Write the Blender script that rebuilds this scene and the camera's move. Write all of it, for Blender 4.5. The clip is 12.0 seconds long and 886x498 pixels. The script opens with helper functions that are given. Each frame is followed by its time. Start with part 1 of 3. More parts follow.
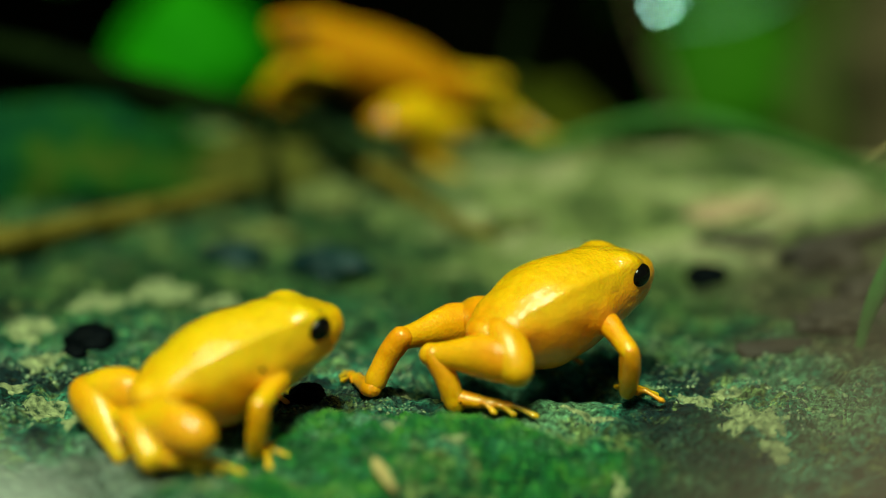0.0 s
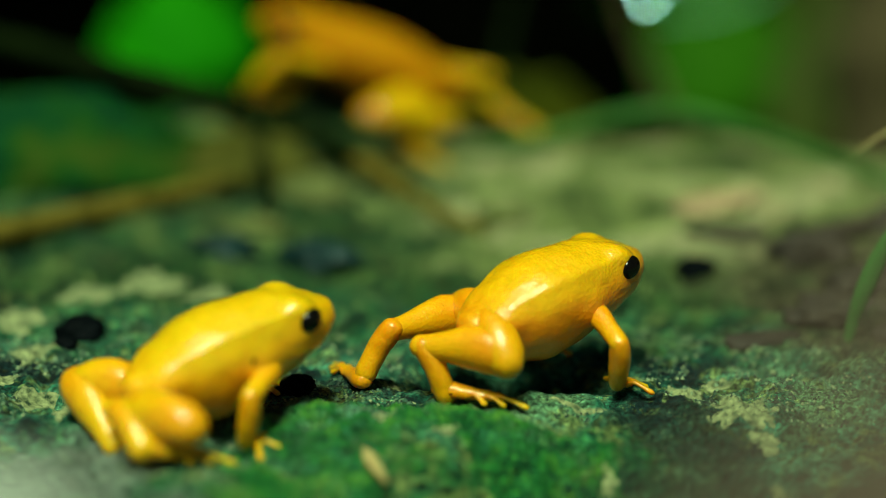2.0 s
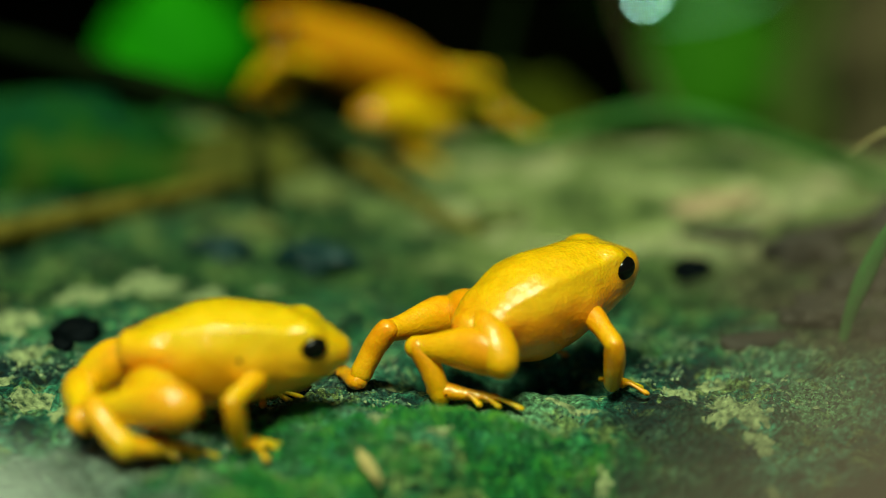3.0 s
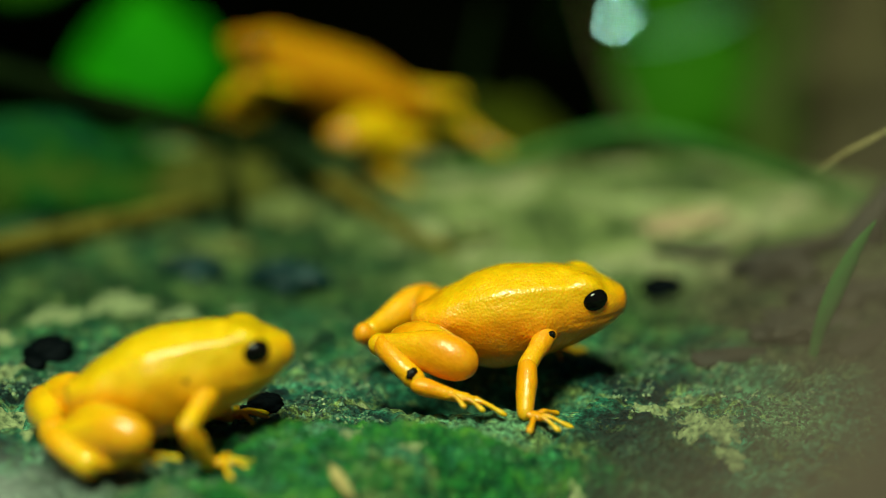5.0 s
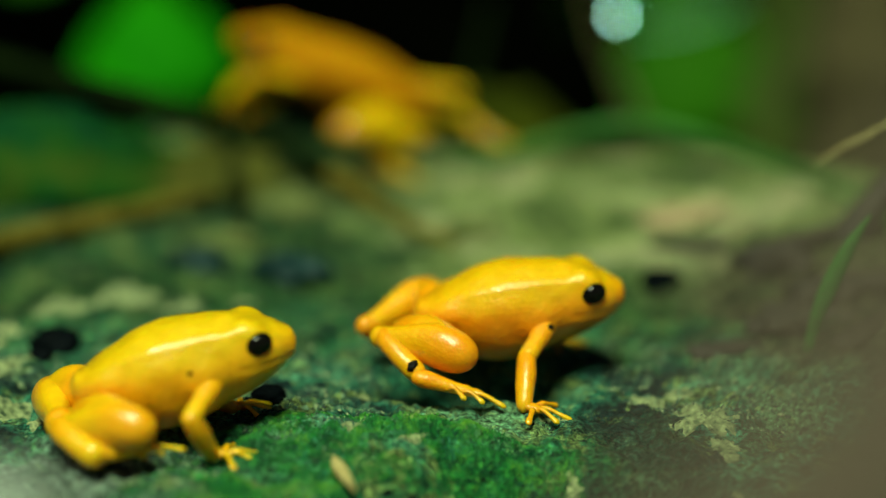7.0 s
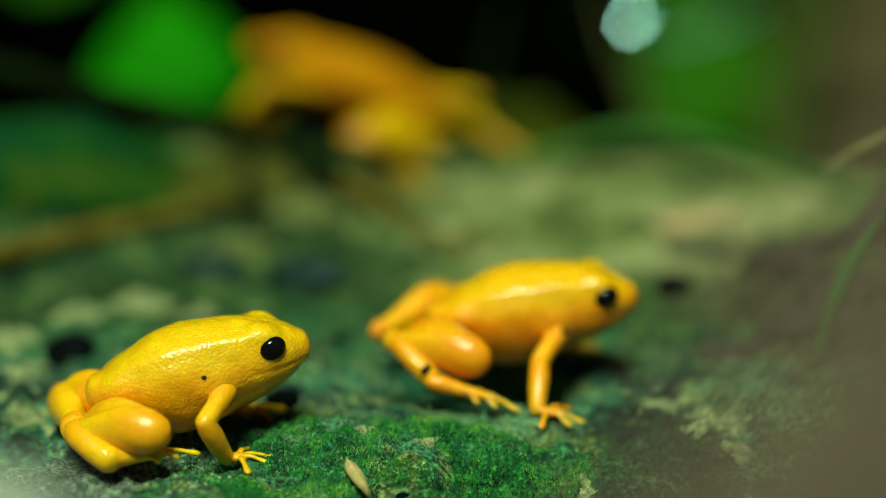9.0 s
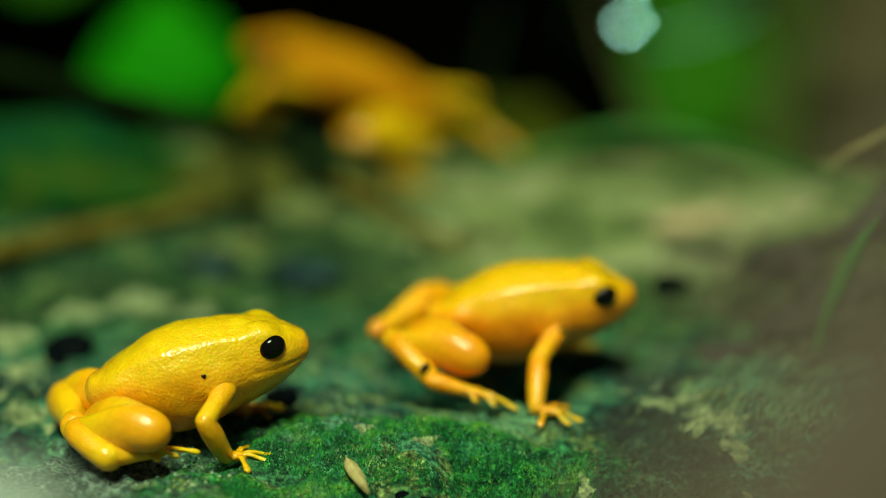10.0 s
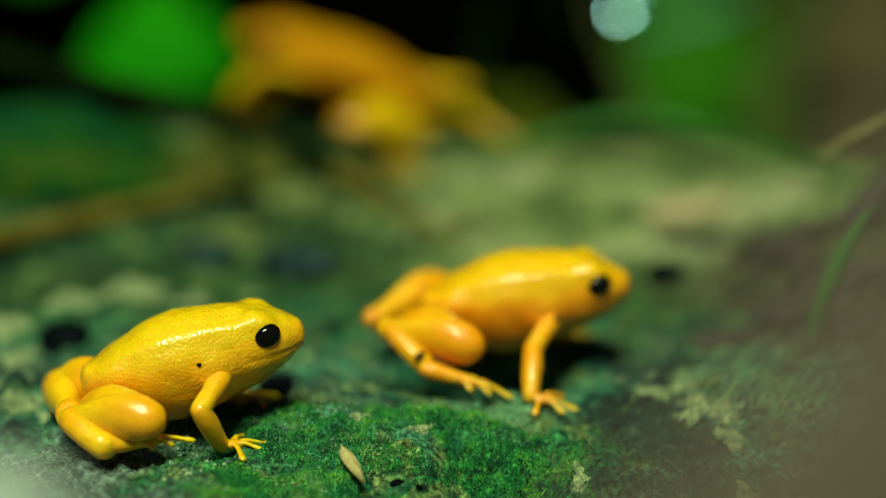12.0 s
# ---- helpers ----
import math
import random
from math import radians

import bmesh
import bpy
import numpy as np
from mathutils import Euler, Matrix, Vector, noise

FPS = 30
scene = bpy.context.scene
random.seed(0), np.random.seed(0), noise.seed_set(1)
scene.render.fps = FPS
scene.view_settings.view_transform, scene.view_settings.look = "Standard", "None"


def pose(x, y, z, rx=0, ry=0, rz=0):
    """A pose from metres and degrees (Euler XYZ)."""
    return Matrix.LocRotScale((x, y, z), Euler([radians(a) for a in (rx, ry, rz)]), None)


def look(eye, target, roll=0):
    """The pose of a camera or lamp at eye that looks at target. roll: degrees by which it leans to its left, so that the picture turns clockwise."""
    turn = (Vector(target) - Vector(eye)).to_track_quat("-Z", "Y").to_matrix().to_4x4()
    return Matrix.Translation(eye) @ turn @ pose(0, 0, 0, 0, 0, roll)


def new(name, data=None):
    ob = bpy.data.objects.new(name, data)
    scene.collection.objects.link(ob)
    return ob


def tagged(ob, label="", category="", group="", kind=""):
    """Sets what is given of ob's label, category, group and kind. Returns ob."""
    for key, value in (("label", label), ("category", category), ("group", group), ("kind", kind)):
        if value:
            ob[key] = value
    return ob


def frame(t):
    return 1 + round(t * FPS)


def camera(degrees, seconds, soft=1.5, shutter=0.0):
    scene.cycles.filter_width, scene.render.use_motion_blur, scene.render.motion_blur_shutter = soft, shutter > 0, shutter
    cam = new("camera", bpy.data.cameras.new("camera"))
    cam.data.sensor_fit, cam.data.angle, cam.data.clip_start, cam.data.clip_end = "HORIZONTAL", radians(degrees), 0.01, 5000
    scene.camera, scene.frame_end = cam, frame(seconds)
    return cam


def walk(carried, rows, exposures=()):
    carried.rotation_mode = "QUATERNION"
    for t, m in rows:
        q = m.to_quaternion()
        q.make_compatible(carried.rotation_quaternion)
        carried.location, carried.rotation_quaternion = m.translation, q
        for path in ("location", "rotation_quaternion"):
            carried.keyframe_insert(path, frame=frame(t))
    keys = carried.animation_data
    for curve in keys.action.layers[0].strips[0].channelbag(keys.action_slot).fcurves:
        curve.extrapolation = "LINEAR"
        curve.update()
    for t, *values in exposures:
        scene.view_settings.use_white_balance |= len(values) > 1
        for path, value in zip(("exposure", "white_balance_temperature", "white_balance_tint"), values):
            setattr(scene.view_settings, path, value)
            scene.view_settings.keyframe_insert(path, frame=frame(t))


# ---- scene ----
# A few tiny yellow frogs, each about 18 mm long, on a mossy boulder in a forest. World in metres.
MM = 0.001

# ---- camera and its walk ----
cam = camera(20, 12.0, 0.8, 0.5)
cam.data.dof.use_dof = True
cam.data.dof.aperture_fstop = 8.4
cam.data.dof.aperture_blades = 0
walk(cam, [
    (0.0, pose(-0.00000, 0.00000, 0.07330, 72.400, -0.000, -0.000)),
    (0.5, pose(0.00000, -0.00017, 0.07377, 72.264, 0.008, 0.093)),
    (1.0, pose(0.00014, -0.00060, 0.07372, 72.259, -0.034, 0.116)),
    (1.5, pose(-0.00022, -0.00061, 0.07330, 72.312, -0.077, -0.104)),
    (2.0, pose(-0.00063, -0.00063, 0.07314, 72.314, -0.210, -0.347)),
    (2.5, pose(0.00004, -0.00047, 0.07290, 72.359, -0.097, -0.286)),
    (3.0, pose(0.00014, -0.00081, 0.07321, 72.335, -0.119, -0.268)),
    (5.0, pose(0.00019, -0.00187, 0.07256, 72.992, -0.098, -0.939)),
    (5.5, pose(0.00036, -0.00209, 0.07308, 72.900, -0.212, -1.037)),
    (6.0, pose(0.00053, -0.00239, 0.07335, 72.792, -0.336, -1.016)),
    (6.5, pose(0.00070, -0.00338, 0.07377, 72.698, -0.206, -0.946)),
    (7.0, pose(0.00065, -0.00449, 0.07406, 72.674, -0.178, -0.751)),
    (7.5, pose(0.00132, -0.00450, 0.07383, 72.705, 0.041, -0.422)),
    (9.5, pose(0.00086, -0.00583, 0.07352, 73.039, 0.192, -0.442)),
    (10.0, pose(0.00053, -0.00596, 0.07361, 72.995, 0.085, -0.581)),
    (10.5, pose(0.00046, -0.00598, 0.07360, 72.938, 0.050, -0.661)),
    (11.0, pose(0.00040, -0.00556, 0.07359, 72.852, 0.071, -0.715)),
    (11.5, pose(0.00020, -0.00577, 0.07370, 72.789, 0.034, -0.772)),
    (12.0, pose(0.00017, -0.00609, 0.07385, 72.682, -0.006, -0.780)),
])

# the focus is drawn from one frog to the other
focus_mark = new("focus_mark")
cam.data.dof.focus_object = focus_mark
walk(focus_mark, [(t, pose(0, y, z)) for t, y, z in (
    (0.0, 0.1920, 0.005), (3.0, 0.1915, 0.005), (5.5, 0.1920, 0.005), (6.2, 0.1910, 0.005), (7.0, 0.1865, 0.005),
    (7.5, 0.1830, 0.005), (9.5, 0.1785, 0.005), (12.0, 0.1780, 0.005))])

# ---- world, sun, exposure ----
world = bpy.data.worlds.new("forest_sky")
scene.world = world
world.use_nodes = True
sky = world.node_tree.nodes.new("ShaderNodeTexSky")
sky.sky_type, sky.sun_disc = "NISHITA", False
sky.sun_elevation, sky.sun_rotation = radians(64), radians(196)
world.node_tree.links.new(sky.outputs["Color"], world.node_tree.nodes["Background"].inputs["Color"])
world.node_tree.nodes["Background"].inputs["Strength"].default_value = 0.009
sun_data = bpy.data.lights.new("sun", "SUN")
sun_data.energy, sun_data.angle, sun_data.color = 4.0, radians(22), (0.82, 1.0, 0.60)
sun = new("sun", sun_data)
sun.matrix_world = look((-0.13, -0.46, 1.0), (0, 0, 0))
scene.view_settings.exposure = 0.32


# ---- materials ----
def material(name):
    m = bpy.data.materials.new(name)
    m.use_nodes = True
    nt = m.node_tree
    return m, nt, nt.nodes["Principled BSDF"]


def node(nt, kind, **values):
    n = nt.nodes.new(kind)
    for k, v in values.items():
        n.inputs[k.replace("_", " ")].default_value = v
    return n


def noise_tex(nt, vec, scale, detail=4.0, rough=0.55, distort=0.0):
    n = node(nt, "ShaderNodeTexNoise", Scale=scale, Detail=detail, Roughness=rough, Distortion=distort)
    nt.links.new(vec, n.inputs["Vector"])
    return n.outputs["Fac"]


def ramp(nt, fac, *stops):
    r = nt.nodes.new("ShaderNodeValToRGB")
    e = r.color_ramp.elements
    while len(e) < len(stops):
        e.new(0.5)
    for el, (p, c) in zip(e, stops):
        el.position = p
        el.color = (*c, 1) if isinstance(c, tuple) else (c, c, c, 1)
    nt.links.new(fac, r.inputs["Fac"])
    return r.outputs["Color"]


def mix(nt, fac, a, b):
    m = nt.nodes.new("ShaderNodeMix")
    m.data_type = "RGBA"
    for sock, v in ((m.inputs["Factor"], fac), (m.inputs[6], a), (m.inputs[7], b)):
        if isinstance(v, (tuple, float, int)):
            sock.default_value = (*v, 1) if isinstance(v, tuple) else v
        else:
            nt.links.new(v, sock)
    return m.outputs[2]


def maths(nt, op, a, b=0.0):
    m = nt.nodes.new("ShaderNodeMath")
    m.operation = op
    for sock, v in zip(m.inputs, (a, b)):
        if isinstance(v, (float, int)):
            sock.default_value = v
        else:
            nt.links.new(v, sock)
    return m.outputs[0]


def span(nt, value, lo, hi):
    """0 at lo, 1 at hi, smooth between."""
    m = nt.nodes.new("ShaderNodeMapRange")
    m.interpolation_type = "SMOOTHSTEP"
    m.inputs["From Min"].default_value, m.inputs["From Max"].default_value = lo, hi
    nt.links.new(value, m.inputs["Value"])
    return m.outputs["Result"]


def bump(nt, bsdf, height, strength, distance):
    b = node(nt, "ShaderNodeBump", Strength=strength, Distance=distance)
    nt.links.new(height, b.inputs["Height"])
    nt.links.new(b.outputs["Normal"], bsdf.inputs["Normal"])
    nt.links.new(b.outputs["Normal"], bsdf.inputs["Coat Normal"])


def coords(nt):
    return nt.nodes.new("ShaderNodeTexCoord").outputs["Object"]


def skin_material(name, back, flank, top=2.2, low=-0.6, rough=0.42, wet=1.0, grain=0.9):
    """Frog skin: the back's colour gives way to the flank's down the sides (own space, mm)."""
    m, nt, b = material(name)
    c = coords(nt)
    sep = nt.nodes.new("ShaderNodeSeparateXYZ")
    nt.links.new(c, sep.inputs[0])
    wander = maths(nt, "MULTIPLY", maths(nt, "SUBTRACT", noise_tex(nt, c, 260, 4, 0.6), 0.5), 0.004)
    side = span(nt, maths(nt, "ADD", sep.outputs["Z"], wander), top * MM, low * MM)
    col = mix(nt, side, back, flank)
    mottle = ramp(nt, noise_tex(nt, c, 1100, 5, 0.65), (0.36, 0.88), (0.62, 1.0))
    mul = nt.nodes.new("ShaderNodeMix")
    mul.data_type, mul.blend_type = "RGBA", "MULTIPLY"
    mul.inputs["Factor"].default_value = 1.0
    nt.links.new(col, mul.inputs[6])
    nt.links.new(mottle, mul.inputs[7])
    nt.links.new(mul.outputs[2], b.inputs["Base Color"])
    v = node(nt, "ShaderNodeTexVoronoi", Scale=3900.0)
    nt.links.new(c, v.inputs["Vector"])
    grains = maths(nt, "ADD", maths(nt, "MULTIPLY", v.outputs["Distance"], -0.5), maths(nt, "MULTIPLY", noise_tex(nt, c, 1600, 4), 0.7))
    bump(nt, b, grains, grain, 0.00010)
    b.inputs["Roughness"].default_value = rough
    b.inputs["Specular IOR Level"].default_value = 0.3
    b.inputs["Subsurface Weight"].default_value = 0.3
    b.inputs["Subsurface Radius"].default_value = (0.0022, 0.0009, 0.0001)
    b.inputs["Subsurface Scale"].default_value = 1.0
    b.inputs["Coat Weight"].default_value = wet
    b.inputs["Coat Roughness"].default_value = 0.12
    return m


def plain_material(name, dark, light, scale, rough=0.6, relief=0.0003, spec=0.5, rel_scale=None):
    m, nt, b = material(name)
    c = coords(nt)
    f = noise_tex(nt, c, scale, 6, 0.6)
    nt.links.new(ramp(nt, f, (0.32, dark), (0.68, light)), b.inputs["Base Color"])
    bump(nt, b, noise_tex(nt, c, rel_scale or scale * 4, 5, 0.65), 0.6, relief)
    b.inputs["Roughness"].default_value = rough
    b.inputs["Specular IOR Level"].default_value = spec
    return m


def leaf_material(name, dark, light, glow=0.4, rough=0.65):
    m, nt, b = material(name)
    c = coords(nt)
    col = ramp(nt, noise_tex(nt, c, 120, 4), (0.3, dark), (0.7, light))
    nt.links.new(col, b.inputs["Base Color"])
    b.inputs["Roughness"].default_value = rough
    b.inputs["Specular IOR Level"].default_value = 0.05
    bump(nt, b, noise_tex(nt, c, 700, 3), 0.4, 0.0003)
    tr = nt.nodes.new("ShaderNodeBsdfTranslucent")
    nt.links.new(col, tr.inputs["Color"])
    ms = nt.nodes.new("ShaderNodeMixShader")
    ms.inputs[0].default_value = glow
    nt.links.new(b.outputs[0], ms.inputs[1])
    nt.links.new(tr.outputs[0], ms.inputs[2])
    nt.links.new(ms.outputs[0], nt.nodes["Material Output"].inputs["Surface"])
    return m


def boulder_material():
    m, nt, b = material("mossy_boulder")
    c = coords(nt)
    sep = nt.nodes.new("ShaderNodeSeparateXYZ")
    nt.links.new(c, sep.inputs[0])
    X, Y = sep.outputs["X"], sep.outputs["Y"]
    wide = noise_tex(nt, c, 75, 4, 0.6)
    wob = maths(nt, "MULTIPLY", maths(nt, "SUBTRACT", noise_tex(nt, c, 90, 5, 0.6), 0.5), 0.030)
    Yw, Xw = maths(nt, "ADD", Y, wob), maths(nt, "ADD", X, wob)
    base = ramp(nt, noise_tex(nt, c, 260, 8, 0.7), (0.38, (0.003, 0.024, 0.018)), (0.47, (0.024, 0.20, 0.125)), (0.60, (0.17, 0.48, 0.30)))
    base = mix(nt, ramp(nt, wide, (0.40, 1.0), (0.50, 0.0)), base, (0.004, 0.026, 0.030))
    green_belt = maths(nt, "MULTIPLY", span(nt, Yw, 0.194, 0.204), span(nt, Yw, 0.236, 0.222))
    pale_part = maths(nt, "MULTIPLY", ramp(nt, wide, (0.54, 0.0), (0.64, 0.85)), maths(nt, "SUBTRACT", 1.0, maths(nt, "MULTIPLY", green_belt, 0.7)))
    base = mix(nt, pale_part, base, (0.19, 0.38, 0.19))
    base = mix(nt, maths(nt, "MULTIPLY", green_belt, 0.75), base, ramp(nt, noise_tex(nt, c, 330, 5, 0.65), (0.40, (0.001, 0.022, 0.018)), (0.50, (0.006, 0.105, 0.050)), (0.62, (0.07, 0.27, 0.09))))
    # further back a darker olive and leaf-green ramp takes over
    far_green = ramp(nt, noise_tex(nt, c, 170, 7, 0.65), (0.39, (0.002, 0.014, 0.006)), (0.50, (0.016, 0.072, 0.018)), (0.62, (0.06, 0.14, 0.032)))
    base = mix(nt, maths(nt, "MULTIPLY", span(nt, Yw, 0.203, 0.218), 0.85), base, far_green)
    # living moss on the near swell
    mossy = ramp(nt, noise_tex(nt, c, 1400, 6, 0.7), (0.38, (0.002, 0.030, 0.014)), (0.51, (0.007, 0.18, 0.040)), (0.66, (0.09, 0.42, 0.05)))
    near = maths(nt, "MULTIPLY", maths(nt, "MULTIPLY", span(nt, Yw, 0.1860, 0.1780), span(nt, Yw, 0.09, 0.12)), maths(nt, "MULTIPLY", span(nt, Xw, -0.09, -0.06), span(nt, Xw, 0.026, 0.010)))
    patch = ramp(nt, noise_tex(nt, c, 110, 4, 0.6), (0.42, 0.0), (0.58, 1.0))
    col = mix(nt, maths(nt, "MULTIPLY", near, maths(nt, "ADD", maths(nt, "MULTIPLY", patch, 0.55), 0.45)), base, mossy)
    # crusts of pale lichen
    crust = ramp(nt, noise_tex(nt, c, 130, 9, 0.72, 0.6), (0.53, 0.0), (0.575, 1.0))
    crust_col = ramp(nt, noise_tex(nt, c, 900, 6, 0.7), (0.38, (0.05, 0.10, 0.03)), (0.62, (0.35, 0.47, 0.15)))
    col = mix(nt, maths(nt, "MULTIPLY", crust, maths(nt, "SUBTRACT", 0.85, maths(nt, "MULTIPLY", green_belt, 0.6))), col, crust_col)
    flecks = ramp(nt, noise_tex(nt, c, 520, 9, 0.75), (0.555, 0.0), (0.59, 1.0))
    col = mix(nt, maths(nt, "MULTIPLY", maths(nt, "MULTIPLY", flecks, 0.7), span(nt, Yw, 0.180, 0.188)), col, crust_col)
    # damp dark stone beside the moss
    damp = maths(nt, "MULTIPLY", maths(nt, "MULTIPLY", span(nt, Xw, 0.008, 0.016), span(nt, Xw, 0.032, 0.022)), span(nt, Yw, 0.1875, 0.1825))
    col = mix(nt, maths(nt, "MULTIPLY", damp, 0.9), col, ramp(nt, noise_tex(nt, c, 700, 7, 0.7), (0.36, (0.003, 0.018, 0.014)), (0.50, (0.010, 0.048, 0.033)), (0.66, (0.06, 0.13, 0.09))))
    # the far side is bare pale stone
    pale = maths(nt, "MULTIPLY", span(nt, Yw, 0.216, 0.232), maths(nt, "MULTIPLY", span(nt, Xw, -0.006, 0.008), maths(nt, "MULTIPLY", span(nt, Xw, 0.11, 0.07), span(nt, Yw, 0.34, 0.29))))
    stone = ramp(nt, noise_tex(nt, c, 85, 6, 0.6), (0.38, (0.03, 0.07, 0.02)), (0.49, (0.28, 0.36, 0.12)), (0.60, (0.62, 0.62, 0.34)), (0.70, (0.50, 0.38, 0.20)))
    col = mix(nt, pale, col, stone)
    # brown leaf mould to one side, a worn grey patch of wet stone to the other
    mould = maths(nt, "MULTIPLY", maths(nt, "MULTIPLY", span(nt, Xw, 0.024, 0.034), span(nt, Xw, 0.10, 0.07)), maths(nt, "MULTIPLY", span(nt, Yw, 0.190, 0.204), span(nt, Yw, 0.242, 0.226)))
    col = mix(nt, maths(nt, "MULTIPLY", mould, 0.8), col, ramp(nt, noise_tex(nt, c, 300, 6, 0.7), (0.38, (0.012, 0.010, 0.006)), (0.60, (0.16, 0.135, 0.08))))
    worn = maths(nt, "MULTIPLY", maths(nt, "MULTIPLY", span(nt, Xw, -0.015, -0.022), span(nt, Xw, -0.08, -0.05)), maths(nt, "MULTIPLY", span(nt, Yw, 0.184, 0.178), span(nt, Yw, 0.11, 0.14)))
    col = mix(nt, maths(nt, "MULTIPLY", worn, 0.85), col, ramp(nt, noise_tex(nt, c, 500, 6, 0.7), (0.36, (0.09, 0.125, 0.11)), (0.64, (0.34, 0.40, 0.37))))
    # near-black blotches, scattered by noise alone
    black_blots = ramp(nt, noise_tex(nt, c, 170, 5, 0.6, 0.4), (0.30, 1.0), (0.37, 0.0))
    col = mix(nt, maths(nt, "MULTIPLY", black_blots, 0.9), col, (0.004, 0.005, 0.004))
    grit = ramp(nt, noise_tex(nt, c, 1900, 4, 0.75), (0.36, 0.15), (0.50, 0.9), (0.64, 2.1))
    mul = nt.nodes.new("ShaderNodeMix")
    mul.data_type, mul.blend_type = "RGBA", "MULTIPLY"
    mul.inputs["Factor"].default_value = 1.0
    nt.links.new(col, mul.inputs[6])
    nt.links.new(grit, mul.inputs[7])
    nt.links.new(mul.outputs[2], b.inputs["Base Color"])
    rel = maths(nt, "ADD", noise_tex(nt, c, 500, 8, 0.7), maths(nt, "MULTIPLY", noise_tex(nt, c, 2600, 4, 0.7), 0.5))
    bump(nt, b, rel, 1.0, 0.0016)
    nt.links.new(ramp(nt, noise_tex(nt, c, 420, 5), (0.35, 0.50), (0.60, 0.90)), b.inputs["Roughness"])
    b.inputs["Specular IOR Level"].default_value = 0.25
    return m


def island_material():
    m, nt, b = material("lichen_grit")
    g = nt.nodes.new("ShaderNodeNewGeometry")
    col = ramp(nt, g.outputs["Random Per Island"], (0.0, (0.003, 0.014, 0.010)), (0.50, (0.02, 0.08, 0.05)), (0.80, (0.13, 0.24, 0.14)), (1.0, (0.32, 0.38, 0.20)))
    nt.links.new(col, b.inputs["Base Color"])
    b.inputs["Roughness"].default_value = 0.7
    return m


def mound_material():
    """Thick moss: blue-green, leaf-green and olive growing into each other."""
    m, nt, b = material("dark_moss")
    c = coords(nt)
    col = ramp(nt, noise_tex(nt, c, 70, 5, 0.6), (0.36, (0.001, 0.017, 0.010)), (0.48, (0.004, 0.055, 0.020)), (0.56, (0.012, 0.075, 0.008)), (0.68, (0.06, 0.085, 0.012)))
    nt.links.new(col, b.inputs["Base Color"])
    bump(nt, b, noise_tex(nt, c, 500, 6, 0.7), 0.8, 0.002)
    b.inputs["Roughness"].default_value = 0.95
    b.inputs["Specular IOR Level"].default_value = 0.05
    return m


def moss_material():
    """Each tiny leaf has its own green; drifts of lighter and darker growth."""
    m, nt, b = material("moss_leaf")
    c = coords(nt)
    g = nt.nodes.new("ShaderNodeNewGeometry")
    drift = noise_tex(nt, c, 330, 4, 0.6)
    deep = ramp(nt, drift, (0.38, (0.002, 0.032, 0.014)), (0.52, (0.011, 0.13, 0.032)), (0.66, (0.06, 0.28, 0.03)))
    light = ramp(nt, drift, (0.36, (0.006, 0.13, 0.045)), (0.52, (0.03, 0.35, 0.045)), (0.68, (0.26, 0.50, 0.04)))
    pick = ramp(nt, g.outputs["Random Per Island"], (0.45, 0.0), (1.0, 1.0))
    nt.links.new(mix(nt, pick, deep, light), b.inputs["Base Color"])
    b.inputs["Roughness"].default_value = 0.55
    b.inputs["Specular IOR Level"].default_value = 0.3
    return m


SKIN_GOLD = skin_material("golden_skin", (0.91, 0.475, 0.001), (0.93, 0.29, 0.001))
SKIN_LIMB = skin_material("orange_limb_skin", (0.93, 0.42, 0.001), (0.93, 0.32, 0.001), 5.0, 0.0, 0.42, 0.7, 0.6)
SKIN_YELLOW = skin_material("yellow_skin", (0.90, 0.53, 0.002), (0.92, 0.40, 0.002))
SKIN_YELLOW_LIMB = skin_material("yellow_limb_skin", (0.91, 0.49, 0.002), (0.92, 0.38, 0.002), 5.0, 0.0, 0.42, 0.7, 0.6)
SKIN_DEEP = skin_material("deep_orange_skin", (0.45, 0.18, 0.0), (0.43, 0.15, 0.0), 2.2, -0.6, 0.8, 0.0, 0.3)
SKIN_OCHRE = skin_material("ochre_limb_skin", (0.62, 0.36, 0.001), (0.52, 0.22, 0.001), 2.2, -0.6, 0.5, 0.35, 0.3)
EYE = plain_material("black_eye", (0.002, 0.002, 0.002), (0.006, 0.005, 0.004), 900, 0.10, 0.0, 0.22)
SPECK = plain_material("black_speck", (0.001, 0.001, 0.001), (0.008, 0.008, 0.008), 2500, 0.18, 0.0001, 0.15)
WET_STONE = plain_material("wet_blue_black_stone", (0.002, 0.010, 0.014), (0.008, 0.045, 0.050), 260, 0.35, 0.0005, 0.3)
PEBBLE = plain_material("wet_black_pebble", (0.0010, 0.0016, 0.0022), (0.003, 0.005, 0.007), 300, 0.6, 0.0003, 0.02)
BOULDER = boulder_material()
MOSS = moss_material()
GRIT = island_material()
MOUND = mound_material()
# near-black base colour carries the deep shade of the hollow behind
HOLLOW_SHADE = plain_material("hollow_shade", (0.0006, 0.0008, 0.0005), (0.003, 0.0035, 0.002), 60, 1.0, 0.003, 0.0)
LEAF_BRIGHT = leaf_material("bright_leaf", (0.004, 0.19, 0.001), (0.018, 0.36, 0.002), 0.4)
LEAF_MID = leaf_material("mid_leaf", (0.012, 0.085, 0.002), (0.05, 0.23, 0.005), 0.4)
LEAF_OLIVE = leaf_material("olive_leaf", (0.028, 0.050, 0.008), (0.085, 0.115, 0.025), 0.35)
# cyan-white base colour holds the sheen of lit leaf edges
LEAF_SHEEN = leaf_material("sheen_leaf", (0.35, 0.75, 0.60), (0.65, 0.90, 0.80), 0.5)
